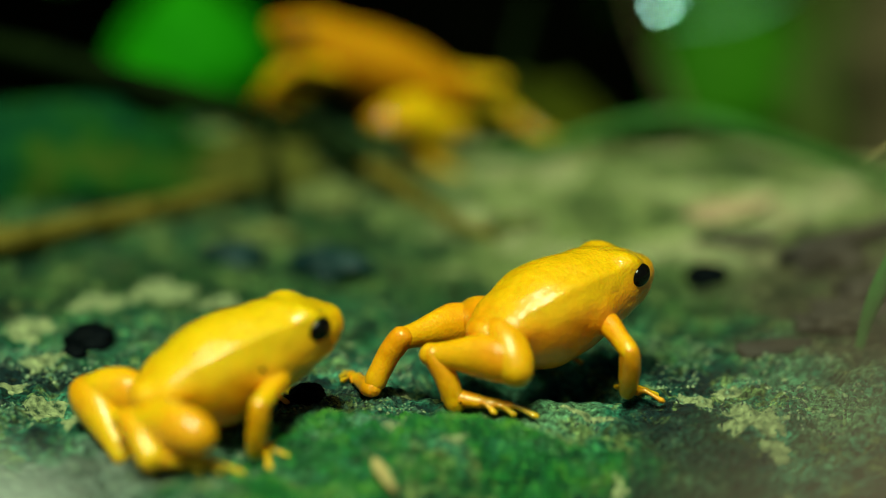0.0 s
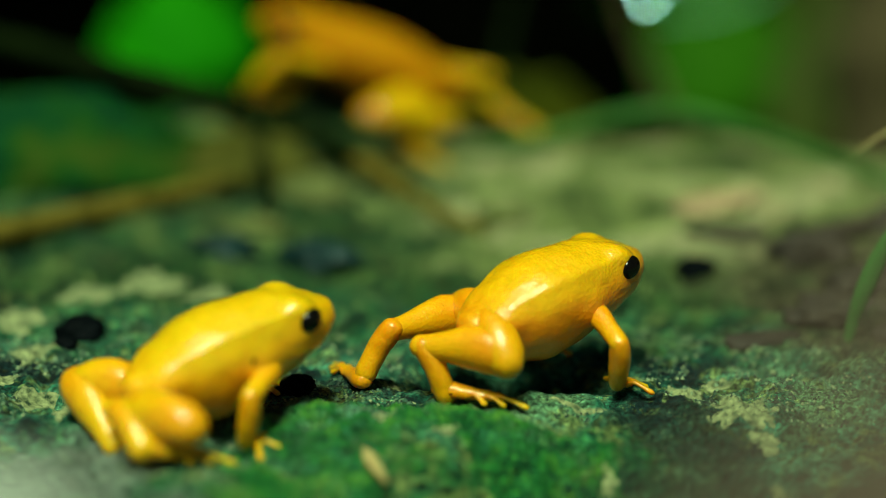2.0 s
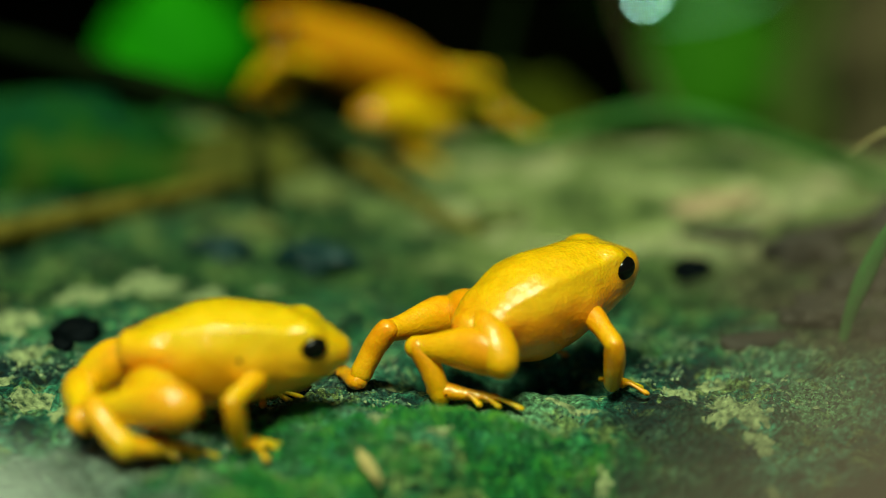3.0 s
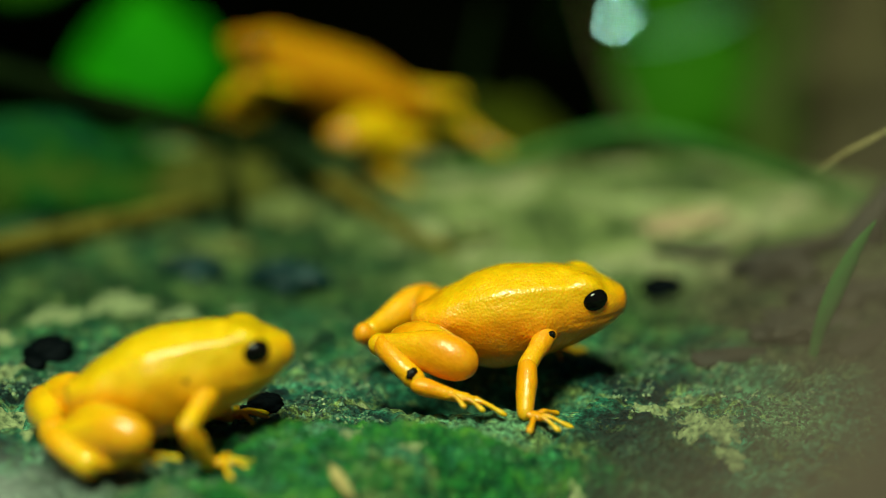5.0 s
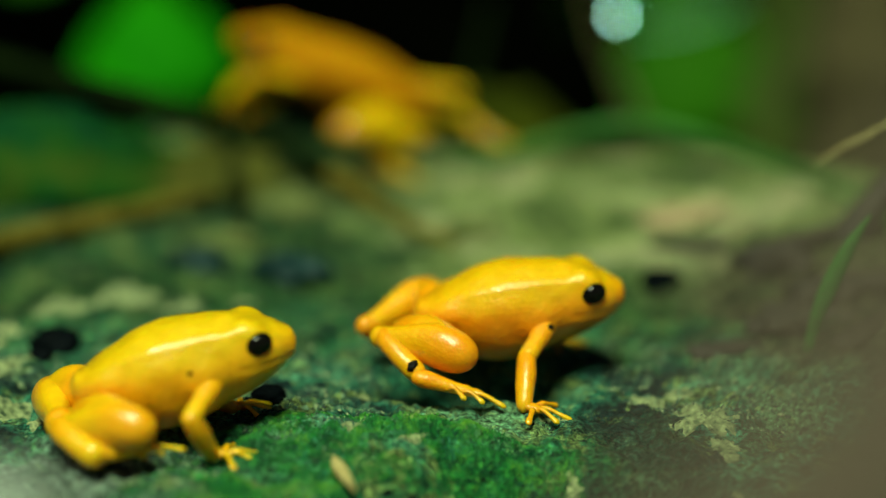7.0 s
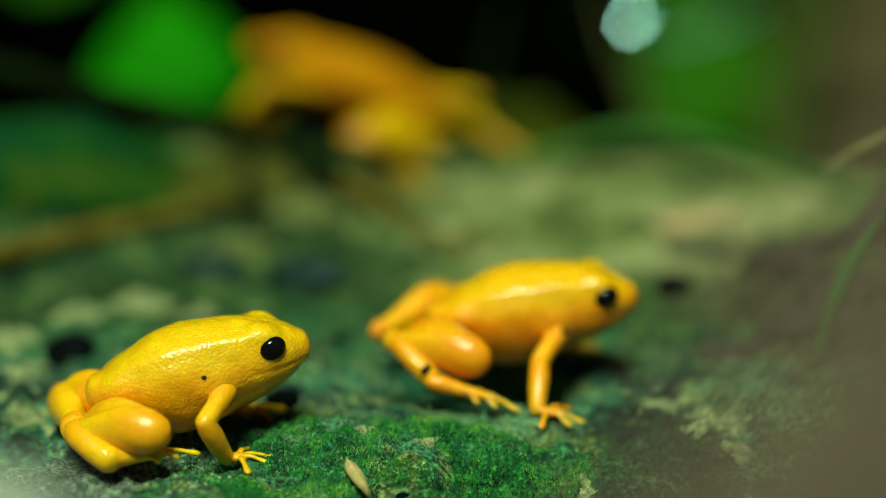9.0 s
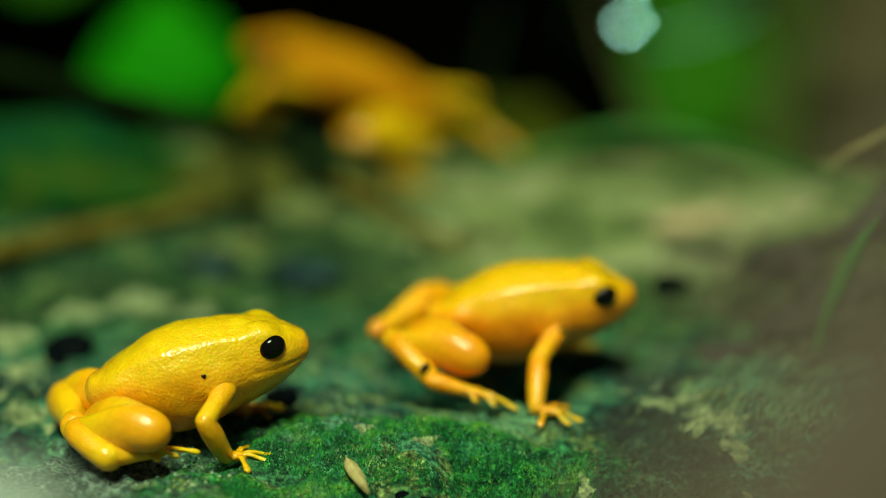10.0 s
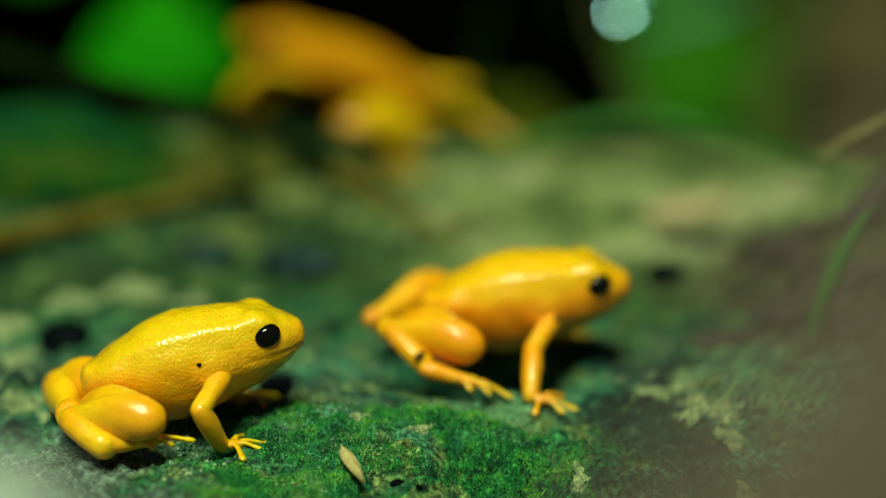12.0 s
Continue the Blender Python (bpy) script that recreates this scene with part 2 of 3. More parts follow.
BLADE = leaf_material("grass_blade", (0.03, 0.13, 0.02), (0.09, 0.27, 0.07), 0.35)
BARK_TAN = plain_material("tan_twig", (0.07, 0.058, 0.008), (0.22, 0.17, 0.03), 250, 0.95, 0.0006, 0.05)
BARK_DARK = plain_material("dark_twig", (0.002, 0.005, 0.002), (0.009, 0.018, 0.004), 250, 1.0, 0.0006, 0.03)
OLIVE_MOSS = plain_material("olive_moss", (0.010, 0.014, 0.001), (0.05, 0.06, 0.004), 130, 0.95, 0.001, 0.03)
BARK_BROWN = plain_material("brown_bark", (0.045, 0.036, 0.018), (0.11, 0.088, 0.045), 120, 0.9, 0.001, 0.1)
DEAD_LEAF = plain_material("dead_leaf", (0.055, 0.036, 0.027), (0.145, 0.096, 0.075), 160, 0.75, 0.0006)
DEAD_PINK = plain_material("pinkish_dead_leaf", (0.26, 0.17, 0.10), (0.46, 0.33, 0.20), 160, 0.7, 0.0005)
DEAD_DARK = plain_material("rotten_leaf", (0.010, 0.007, 0.006), (0.045, 0.030, 0.022), 200, 0.7, 0.0006)
STRAW = plain_material("straw", (0.30, 0.22, 0.08), (0.62, 0.50, 0.22), 900, 0.6, 0.0002)
# emission stands in for a bright highlight on a wet leaf
GLINT_GLOW = bpy.data.materials.new("glint_glow")
GLINT_GLOW.use_nodes = True
GLINT_GLOW.node_tree.nodes["Principled BSDF"].inputs["Base Color"].default_value = (0.5, 0.8, 0.7, 1)
GLINT_GLOW.node_tree.nodes["Principled BSDF"].inputs["Emission Color"].default_value = (0.42, 0.95, 0.72, 1)
GLINT_GLOW.node_tree.nodes["Principled BSDF"].inputs["Emission Strength"].default_value = 22.0
LICHEN = plain_material("pale_lichen", (0.015, 0.045, 0.025), (0.46, 0.52, 0.26), 1500, 0.85, 0.0006, 0.2)
OLIVE_STONE = plain_material("olive_stone", (0.03, 0.034, 0.005), (0.10, 0.10, 0.02), 160, 0.95, 0.0010, 0.05)
PALE_STONE = plain_material("pale_stone", (0.06, 0.085, 0.03), (0.17, 0.19, 0.07), 200, 0.9, 0.0008, 0.05)
GREY_STONE = plain_material("grey_stone", (0.22, 0.26, 0.24), (0.42, 0.46, 0.43), 200, 0.5, 0.0005)


# ---- building ----
def mesh_object(name, verts, faces, mat, parent=None, label="", smooth=True):
    me = bpy.data.meshes.new(name)
    me.from_pydata([tuple(v) for v in verts], [], faces)
    me.polygons.foreach_set("use_smooth", [smooth] * len(me.polygons))
    me.materials.append(mat)
    me.update()
    ob = new(name, me)
    if parent is not None:
        ob.parent = parent
    if label:
        ob["label"] = label
    return ob


def rings_faces(rows, seg):
    f = []
    for i in range(rows - 1):
        for k in range(seg):
            a, b = i * seg + k, i * seg + (k + 1) % seg
            f.append((a, b, b + seg, a + seg))
    f.append(tuple(range(seg))[::-1])
    f.append(tuple((rows - 1) * seg + k for k in range(seg)))
    return f


def smooth_table(table, steps):
    """Catmull-Rom through the rows of a table."""
    t = np.array(table, float)
    p = np.vstack([2 * t[0] - t[1], t, 2 * t[-1] - t[-2]])
    out = []
    for i in range(1, len(p) - 2):
        for s in np.linspace(0, 1, steps, endpoint=False):
            a, b, c, d = p[i - 1], p[i], p[i + 1], p[i + 2]
            out.append(0.5 * (2 * b + (c - a) * s + (2 * a - 5 * b + 4 * c - d) * s * s + (3 * b - a - 3 * c + d) * s ** 3))
    out.append(t[-1])
    return np.array(out)


def tube(points, radii, seg=10, squash=1.0):
    """Vertices and faces of a round limb along points; radii go with them."""
    pts = smooth_table([(*p, r) for p, r in zip(points, radii)], 5)
    verts = []
    up = Vector((0.13, 0.97, 0.2))
    for i, p in enumerate(pts):
        a, b = pts[max(i - 1, 0)][:3], pts[min(i + 1, len(pts) - 1)][:3]
        z = (Vector(b) - Vector(a)).normalized()
        x = up.cross(z)
        x = x.normalized() if x.length > 1e-4 else z.orthogonal().normalized()
        y = z.cross(x)
        r = max(p[3], 1e-6)
        for k in range(seg):
            w = 2 * math.pi * k / seg
            verts.append(Vector(p[:3]) + x * (r * math.cos(w)) + y * (r * squash * math.sin(w)))
    return verts, rings_faces(len(pts), seg)


def ball(rx, ry, rz, seg=16, rows=10):
    v, f = [], []
    for i in range(rows + 1):
        a = math.pi * (i / rows) * 0.996 + 0.006
        for k in range(seg):
            w = 2 * math.pi * k / seg
            v.append((rx * math.sin(a) * math.cos(w), ry * math.sin(a) * math.sin(w), rz * math.cos(a)))
    return v, rings_faces(rows + 1, seg)


# ---- frogs ----
# Poses of each animal, in millimetres: where its body's rear end is and how it turns (heading, nose up, roll),
# and the joints of its limbs in the body's own space.
RIGHT_STRIDE = dict(
    base=(2.22, 187.24, 6.76), turn=(35.0, 7.6, 1.7),
    right=dict(hip=(2.63, 1.03, -0.21), knee=(1.57, -3.21, -1.90), heel=(-2.13, 2.43, -1.83), ball=(-1.66, 0.96, -5.23), toe=(2.57, -4.54, -6.10), elbow=(10.21, -7.02, -2.72), wrist=(10.63, -5.78, -6.83), finger=(14.03, -4.80, -8.22)),
    left=dict(hip=(4.26, 2.74, -1.04), knee=(4.49, 6.63, -2.92), heel=(-2.77, 5.89, -1.27), ball=(-5.42, 7.12, -5.25), toe=(-3.97, 13.95, -6.45), elbow=(9.02, 5.71, -4.05), wrist=(11.27, 5.78, -7.71), finger=(14.86, 6.63, -8.62)),
)
RIGHT_GATHER = dict(
    base=(3.78, 189.64, 9.57), turn=(35.5, -8.3, 0.6),
    right=dict(hip=(1.07, -1.10, 0.59), knee=(0.06, -4.85, -1.65), heel=(-2.82, 0.59, -4.02), ball=(-1.92, -0.22, -7.42), toe=(2.61, -5.77, -8.47), elbow=(10.04, -6.96, -2.83), wrist=(11.10, -6.19, -6.93), finger=(14.68, -5.00, -7.30)),
    left=dict(hip=(1.40, 0.74, -0.65), knee=(-0.57, 4.19, -1.76), heel=(3.42, 3.91, -3.81), ball=(1.52, 3.61, -6.03), toe=(5.99, 4.36, -8.50), elbow=(8.82, 6.02, -3.55), wrist=(10.73, 5.50, -7.37), finger=(14.35, 6.65, -7.25)),
)
RIGHT_SIT = dict(
    base=(0.91, 196.34, 6.20), turn=(4.1, 3.1, 1.1),
    right=dict(hip=(-0.92, -2.51, -1.24), knee=(3.18, -7.03, -1.72), heel=(-2.60, -3.99, -1.05), ball=(0.09, -7.85, -3.35), toe=(6.93, -9.59, -5.40), elbow=(8.80, -6.45, -2.86), wrist=(8.14, -9.71, -5.59), finger=(11.46, -11.41, -6.38)),
    left=dict(knee=(2.01, 8.08, -2.01), heel=(-3.84, 2.94, -2.42), ball=(0.05, 4.55, -5.48), toe=(6.62, 6.83, -6.31), elbow=(8.27, 4.81, -4.10), wrist=(11.53, 6.69, -6.19), finger=(15.28, 6.52, -6.79)),
)
LEFT_UPRIGHT = dict(
    base=(-23.77, 178.62, 4.89), turn=(27.7, 11.5, 2.3),
    right=dict(hip=(-0.09, -1.45, -1.54), knee=(2.12, -7.20, -1.20), heel=(-0.93, -1.53, -1.16), ball=(-1.04, -5.10, -2.66), toe=(4.75, -7.73, -4.91), elbow=(7.85, -6.00, -1.55), wrist=(7.08, -4.94, -5.64), finger=(10.30, -6.79, -6.38)),
    left=dict(knee=(-1.41, 6.55, -1.98), heel=(-1.59, 2.44, -3.52), ball=(-0.28, 4.30, -5.61), toe=(4.63, 6.19, -5.77), elbow=(8.61, 5.45, -3.96), wrist=(11.79, 5.93, -6.82), finger=(15.32, 6.72, -7.97)),
)
LEFT_LUNGE = dict(
    base=(-24.02, 181.43, 7.84), turn=(4.5, -4.7, -1.1),
    right=dict(hip=(1.71, -2.49, -3.11), knee=(5.11, -8.40, -2.24), heel=(-1.23, -5.05, -3.79), ball=(1.24, -7.40, -5.87), toe=(8.58, -6.16, -6.44), elbow=(8.95, -6.75, -2.19), wrist=(9.87, -5.20, -6.10), finger=(13.53, -4.23, -6.39)),
    left=dict(knee=(-2.57, 3.63, -5.44), heel=(-2.17, -4.16, -5.19), ball=(-2.09, 0.57, -7.34), toe=(3.87, 4.24, -7.07), elbow=(8.33, 4.31, -4.38), wrist=(11.03, 7.21, -6.04), finger=(14.70, 6.25, -6.15)),
)
LEFT_SIT = dict(
    base=(-25.97, 180.64, 5.35), turn=(7.6, 8.8, -2.2),
    right=dict(hip=(0.63, -2.30, -2.27), knee=(4.64, -6.97, -2.35), heel=(-0.96, -3.50, -2.42), ball=(1.04, -6.56, -3.83), toe=(7.90, -5.43, -4.94), elbow=(8.83, -6.55, -2.65), wrist=(9.93, -4.68, -6.36), finger=(13.65, -4.43, -7.18)),
    left=dict(knee=(-2.10, 6.39, -3.00), heel=(-1.28, -1.36, -2.73), ball=(-0.40, 3.41, -4.59), toe=(5.94, 6.17, -5.69), elbow=(8.49, 5.56, -3.77), wrist=(11.98, 5.27, -6.27), finger=(15.40, 6.68, -7.14)),
)

HIPS = dict(right=(1.9, -1.9, -1.5), left=(1.9, 1.9, -1.5))
SHOULDERS = dict(right=(10.8, -3.3, -1.4), left=(10.8, 3.3, -1.4))
# station along the back, middle height, half width, height above and below it
TRUNK = [(0.0, -0.6, 0.5, 0.5, 0.5), (0.5, -0.55, 1.5, 1.2, 1.2), (1.8, -0.5, 2.3, 1.7, 2.3), (4.0, -0.2, 3.3, 2.55, 3.9),
         (6.5, 0.0, 4.1, 3.3, 5.0), (9.0, 0.1, 4.1, 3.45, 4.9), (11.2, 0.1, 3.75, 3.3, 4.3), (13.2, 0.1, 3.45, 3.1, 3.6),
         (14.9, 0.1, 3.05, 2.6, 2.9), (16.3, 0.1, 2.5, 1.95, 2.15), (17.2, 0.1, 1.85, 1.4, 1.5), (17.8, 0.1, 1.15, 0.95, 1.0), (18.05, 0.1, 0.35, 0.3, 0.3)]
PROFILES = dict(
    thigh=[(-1.3, 0.15), (-0.9, 0.8), (0.2, 1.45), (1.8, 1.9), (3.6, 1.95), (5.0, 1.75), (6.0, 1.3), (6.6, 0.75), (6.8, 0.15)],
    shin=[(-1.7, 0.15), (-1.45, 0.8), (-0.9, 1.35), (0.1, 1.75), (1.6, 1.85), (3.2, 1.62), (4.8, 1.25), (6.2, 1.0), (7.3, 0.9), (7.8, 0.5), (7.95, 0.12)],
    ankle=[(-0.95, 0.12), (-0.75, 0.6), (-0.3, 0.92), (0.8, 1.02), (2.2, 0.98), (3.4, 0.94), (4.3, 0.9), (4.9, 0.6), (5.1, 0.12)],
    upper_arm=[(-0.9, 0.3), (-0.4, 0.85), (0.6, 0.98), (2.4, 0.82), (3.8, 0.80), (4.4, 0.62), (4.7, 0.15)],
    forearm=[(-0.75, 0.15), (-0.5, 0.6), (0.2, 0.84), (1.6, 0.94), (3.0, 0.84), (4.3, 0.66), (4.8, 0.42), (5.0, 0.12)],
)
BOWS = dict(thigh=(0.22, 0.10), shin=(0.28, 0.12), ankle=(0.30, 0.06), upper_arm=(0.10, 0.04), forearm=(0.16, 0.08))


def trunk_mesh():
    rows = smooth_table(TRUNK, 9)
    seg, verts = 96, []
    for x, zc, w, ht, hb in rows:
        for k in range(seg):
            a = 2 * math.pi * k / seg
            ca, sa = math.cos(a), math.sin(a)
            y = max(w, 0.05) * math.copysign(abs(ca) ** 0.92, ca)
            z = max(ht if sa > 0 else hb, 0.05) * math.copysign(abs(sa) ** 0.95, sa)
            p = Vector((x, y, zc + z))
            # brow over each eye, ridge from eye to hip, shoulder and hip swellings
            for cx, cy, cz, r, h in ((14.6, 2.1, 2.1, 1.9, 0.62), (10.6, 3.5, -1.0, 2.2, 0.3), (2.6, 2.4, 0.4, 2.2, 0.35)):
                for s in (-1, 1):
                    c = Vector((cx, s * cy, cz))
                    d = (p - c).length / r
                    if d < 1:
                        p += (p - Vector((cx, 0, 0))).normalized() * h * (1 - d * d) ** 2
            # fold of skin along each side of the back
            p += Vector((0, y, z)).normalized() * 0.17 * math.exp(-((abs(sa) - 0.66) / 0.11) ** 2) * (sa > 0) * max(0.0, min(1.0, (x - 2) / 3, (17 - x) / 3))
            # closed mouth
            if x > 12.2:
                p -= Vector((0, y, z)).normalized() * 0.10 * math.exp(-((p.z - zc + 0.75) / 0.16) ** 2) * min(1.0, (x - 12.2) / 1.5)
            n = noise.noise(p * 0.55) * 0.10 + noise.noise(p * 1.7) * 0.035
            p += Vector((0, y, z)).normalized() * n
            verts.append(p * MM)
    return verts, rings_faces(len(rows), seg)


def limb_mesh(kind, stout=1.0):
    """A fleshy limb along +z: bowed, a little flattened, with soft muscle swellings."""
    prof = [(z, r * (stout if kind == "ankle" else 1.0)) for z, r in PROFILES[kind]]
    bow, flat = BOWS[kind]
    low, top = prof[0][0], prof[-1][0]
    v, f = tube([(0, 0, z * MM) for z, r in prof], [r * MM for z, r in prof], 28)
    out = []
    for p in v:
        p = Vector(p)
        along = math.sin(math.pi * min(1.0, max(0.0, (p.z / MM - low) / (top - low))))
        d = Vector((p.x, p.y, 0))
        n = (noise.noise(p * 260) * 0.16 * along + noise.noise(p * 900) * 0.05) * MM
        q = p + (d.normalized() * n if d.length > 1e-7 else d)
        q.x *= 1 - flat * along
        q.y = q.y * (1 + 0.5 * flat * along) + bow * along * along * MM
        out.append(q)
    return out, f


def digit(length, spread, radius, pad):
    """One toe: a thin jointed tube that ends in a small pad; x is sideways, y up, z forward."""
    a = radians(spread)
    p = []
    for s, lift in ((0, 0.0), (0.3, 0.32), (0.62, 0.12), (0.9, -0.12), (1.0, -0.15)):
        p.append((math.sin(a * (0.6 + 0.4 * s)) * length * s * MM, lift * MM, math.cos(a) * length * s * MM))
    return tube(p, [radius * 1.35 * MM, radius * MM, radius * 0.85 * MM, pad * MM, pad * 0.4 * MM], 8, 0.75)


def seg_pose(a, b, ref):
    """From joint a towards joint b; y as near ref as can be."""
    a, b = Vector(a), Vector(b)
    z = (b - a).normalized()
    y = Vector(ref) - z * Vector(ref).dot(z)
    y = y.normalized() if y.length > 1e-4 else z.orthogonal().normalized()
    x = y.cross(z)
    return Matrix(((x.x, y.x, z.x, a.x * MM), (x.y, y.y, z.y, a.y * MM), (x.z, y.z, z.z, a.z * MM), (0, 0, 0, 1)))


def body_pose(p):
    yaw, pitch, roll = p["turn"]
    x, y, z = p["base"]
    turn = Matrix.Rotation(radians(yaw), 4, "Z") @ Matrix.Rotation(radians(-pitch), 4, "Y") @ Matrix.Rotation(radians(roll), 4, "X")
    return Matrix.Translation((x * MM, y * MM, z * MM)) @ turn


def limb_poses(p):
    """Pose of every limb piece in the body's space."""
    up = body_pose(p).to_3x3().inverted() @ Vector((0, 0, 1))
    out = {}
    for side in ("right", "left"):
        j = p[side]
        hip, shoulder = j.get("hip", HIPS[side]), SHOULDERS[side]
        lateral = (0, -1, 0) if side == "right" else (0, 1, 0)
        out[side, "thigh"] = seg_pose(hip, j["knee"], up)
        out[side, "shin"] = seg_pose(j["knee"], j["heel"], up)
        out[side, "ankle"] = seg_pose(j["heel"], j["ball"], lateral)
        out[side, "foot"] = seg_pose(j["ball"], j["toe"], up)
        out[side, "upper_arm"] = seg_pose(shoulder, j["elbow"], lateral)
        out[side, "forearm"] = seg_pose(j["elbow"], j["wrist"], lateral)
        out[side, "forefoot"] = seg_pose(j["wrist"], j["finger"], up)
    return out


def speck(name, parent, place, size, label):
    v, f = ball(size * MM, size * 0.8 * MM, size * 0.7 * MM, 8, 6)
    v = [Vector(p) * (1 + 0.5 * noise.noise(Vector(p) * 4000 + Vector(place))) for p in v]
    ob = mesh_object(name, v, f, SPECK, parent, label)
    ob.location = [c * MM for c in place]
    return ob


def frog(p, skin, limb_skin, label, stout=1.0):
    root = tagged(new("frog"), label, "frog", "yellow frogs on the boulder")
    root.matrix_basis = body_pose(p)
    v, f = trunk_mesh()
    mesh_object("body", v, f, skin, root)
    for s in (-1, 1):
        v, f = ball(1.12 * MM, 0.72 * MM, 0.92 * MM, 20, 14)
        e = mesh_object("eye", v, f, EYE, root, "glossy black eye")
        e.location = (15.05 * MM, s * 2.78 * MM, 1.05 * MM)
        e.rotation_euler = (0, radians(-12), radians(-s * 16))
        v, f = ball(0.13 * MM, 0.09 * MM, 0.11 * MM, 8, 6)
        n = mesh_object("nostril", v, f, SPECK, root, "tiny dark nostril")
        n.location = (17.35 * MM, s * 1.35 * MM, 0.25 * MM)
    pieces = {}
    for key, m in limb_poses(p).items():
        side, kind = key
        if kind in PROFILES:
            v, f = limb_mesh(kind, stout)
        elif kind == "foot":
            v, f = tube([(0, 0, z * MM) for z in (-1.0, -0.75, 0.1, 1.2, 2.6, 3.9, 4.5, 4.8)], [r * stout * MM for r in (0.15, 0.64, 0.9, 0.78, 0.6, 0.5, 0.36, 0.1)], 16, 0.85)
        else:
            v, f = tube([(0, 0, z * MM) for z in (-0.6, -0.3, 0.4, 1.2, 1.7, 1.9)], [r * MM for r in (0.15, 0.5, 0.62, 0.62, 0.4, 0.1)], 14, 0.6)
        ob = mesh_object(kind, v, f, limb_skin, root)
        ob.matrix_basis = m
        pieces[key] = ob
        if kind == "foot":
            for length, spread, x, z in ((1.9, -26, -0.32, 2.2), (2.2, -13, -0.24, 3.3), (3.4, -3, -0.06, 3.8), (2.5, 7, 0.15, 3.7), (1.9, 18, 0.28, 3.0)):
                v, f = digit(length, spread, 0.28, 0.32)
                t = mesh_object("toe", v, f, skin, ob)
                t.location = (x * MM, -0.15 * MM, z * MM)
        if kind == "forefoot":
            for length, spread, x in ((2.5, -78, -0.35), (2.6, -16, -0.15), (3.2, 8, 0.1), (2.5, 62, 0.35)):
                v, f = digit(length, spread, 0.27, 0.31)
                t = mesh_object("finger", v, f, skin, ob)
                t.location = (x * MM, -0.1 * MM, 0.9 * MM)
    return root, pieces


def key_frog(made, rows):
    root, pieces = made
    walk(root, [(t, body_pose(p)) for t, p in rows])
    posed = [(t, limb_poses(p)) for t, p in rows]
    for key, ob in pieces.items():
        walk(ob, [(t, m[key]) for t, m in posed])


frog_striding = frog(RIGHT_STRIDE, SKIN_GOLD, SKIN_LIMB, "glossy golden-orange frog with black eyes, stepping on mossy rock", 1.0)
frog_upright = frog(LEFT_UPRIGHT, SKIN_YELLOW, SKIN_YELLOW_LIMB, "bright yellow frog with black eyes, sitting upright on mossy rock", 1.22)


FAR_FROG = dict(
    base=(3.7, 266.0, 6.8), turn=(167.8, 15.2, 0.0),
    right=dict(knee=(4.5, -3.5, -2.7), heel=(0.7, -2.7, -0.0), ball=(-3.5, -2.8, -2.7), toe=(-6.7, -1.6, -3.3), elbow=(14.0, -3.8, -5.9), wrist=(15.0, -4.3, -9.6), finger=(16.8, -4.7, -12.1)),
    left=dict(hip=(2.6, 4.7, -1.5), knee=(5.3, 9.9, -3.5), heel=(0.3, 6.0, -2.2), ball=(2.4, 7.8, -7.0), toe=(-0.8, 7.9, -7.5), elbow=(14.4, 5.9, -1.4), wrist=(16.3, 6.7, -7.3), finger=(17.6, 8.1, -9.7)))
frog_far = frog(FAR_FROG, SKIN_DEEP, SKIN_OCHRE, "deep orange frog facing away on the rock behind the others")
frog_far[0].scale = (1.34, 1.05, 0.9)
for far_skin in (SKIN_DEEP, SKIN_OCHRE):
    far_skin.node_tree.nodes["Principled BSDF"].inputs["Specular IOR Level"].default_value = 0.08

s = speck("speck", frog_striding[0], (11.0, -4.15, -1.2), 0.55, "grey-black grit stuck at the shoulder")
s = speck("speck", frog_striding[1]["right", "shin"], (0.95, 1.3, 0.2), 0.22, "black grit stuck on the knee")
s = speck("speck", frog_striding[1]["right", "ankle"], (0.3, 0.75, 4.2), 0.58, "black bead of grit on the ankle")
s = speck("speck", frog_upright[0], (9.4, -4.05, 0.2), 0.22, "black dot on the flank")
s = speck("speck", frog_upright[0], (14.3, 0.6, 2.75), 0.13, "black dot on the crown")


# ---- the boulder ----
LATTICE = {}


def value_noise(x, y, seed):
    """Smooth noise in -1..1 on arrays."""
    if seed not in LATTICE:
        LATTICE[seed] = np.random.RandomState(seed).uniform(-1, 1, (256, 256))
    g = LATTICE[seed]
    xi, yi = np.floor(x).astype(int), np.floor(y).astype(int)
    fx, fy = x - xi, y - yi
    fx, fy = fx * fx * (3 - 2 * fx), fy * fy * (3 - 2 * fy)
    a, b = g[xi % 256, yi % 256], g[(xi + 1) % 256, yi % 256]
    c, d = g[xi % 256, (yi + 1) % 256], g[(xi + 1) % 256, (yi + 1) % 256]
    return (a * (1 - fx) + b * fx) * (1 - fy) + (c * (1 - fx) + d * fx) * fy


def sstep(v, lo, hi):
    t = np.clip((v - lo) / (hi - lo), 0, 1)
    return t * t * (3 - 2 * t)


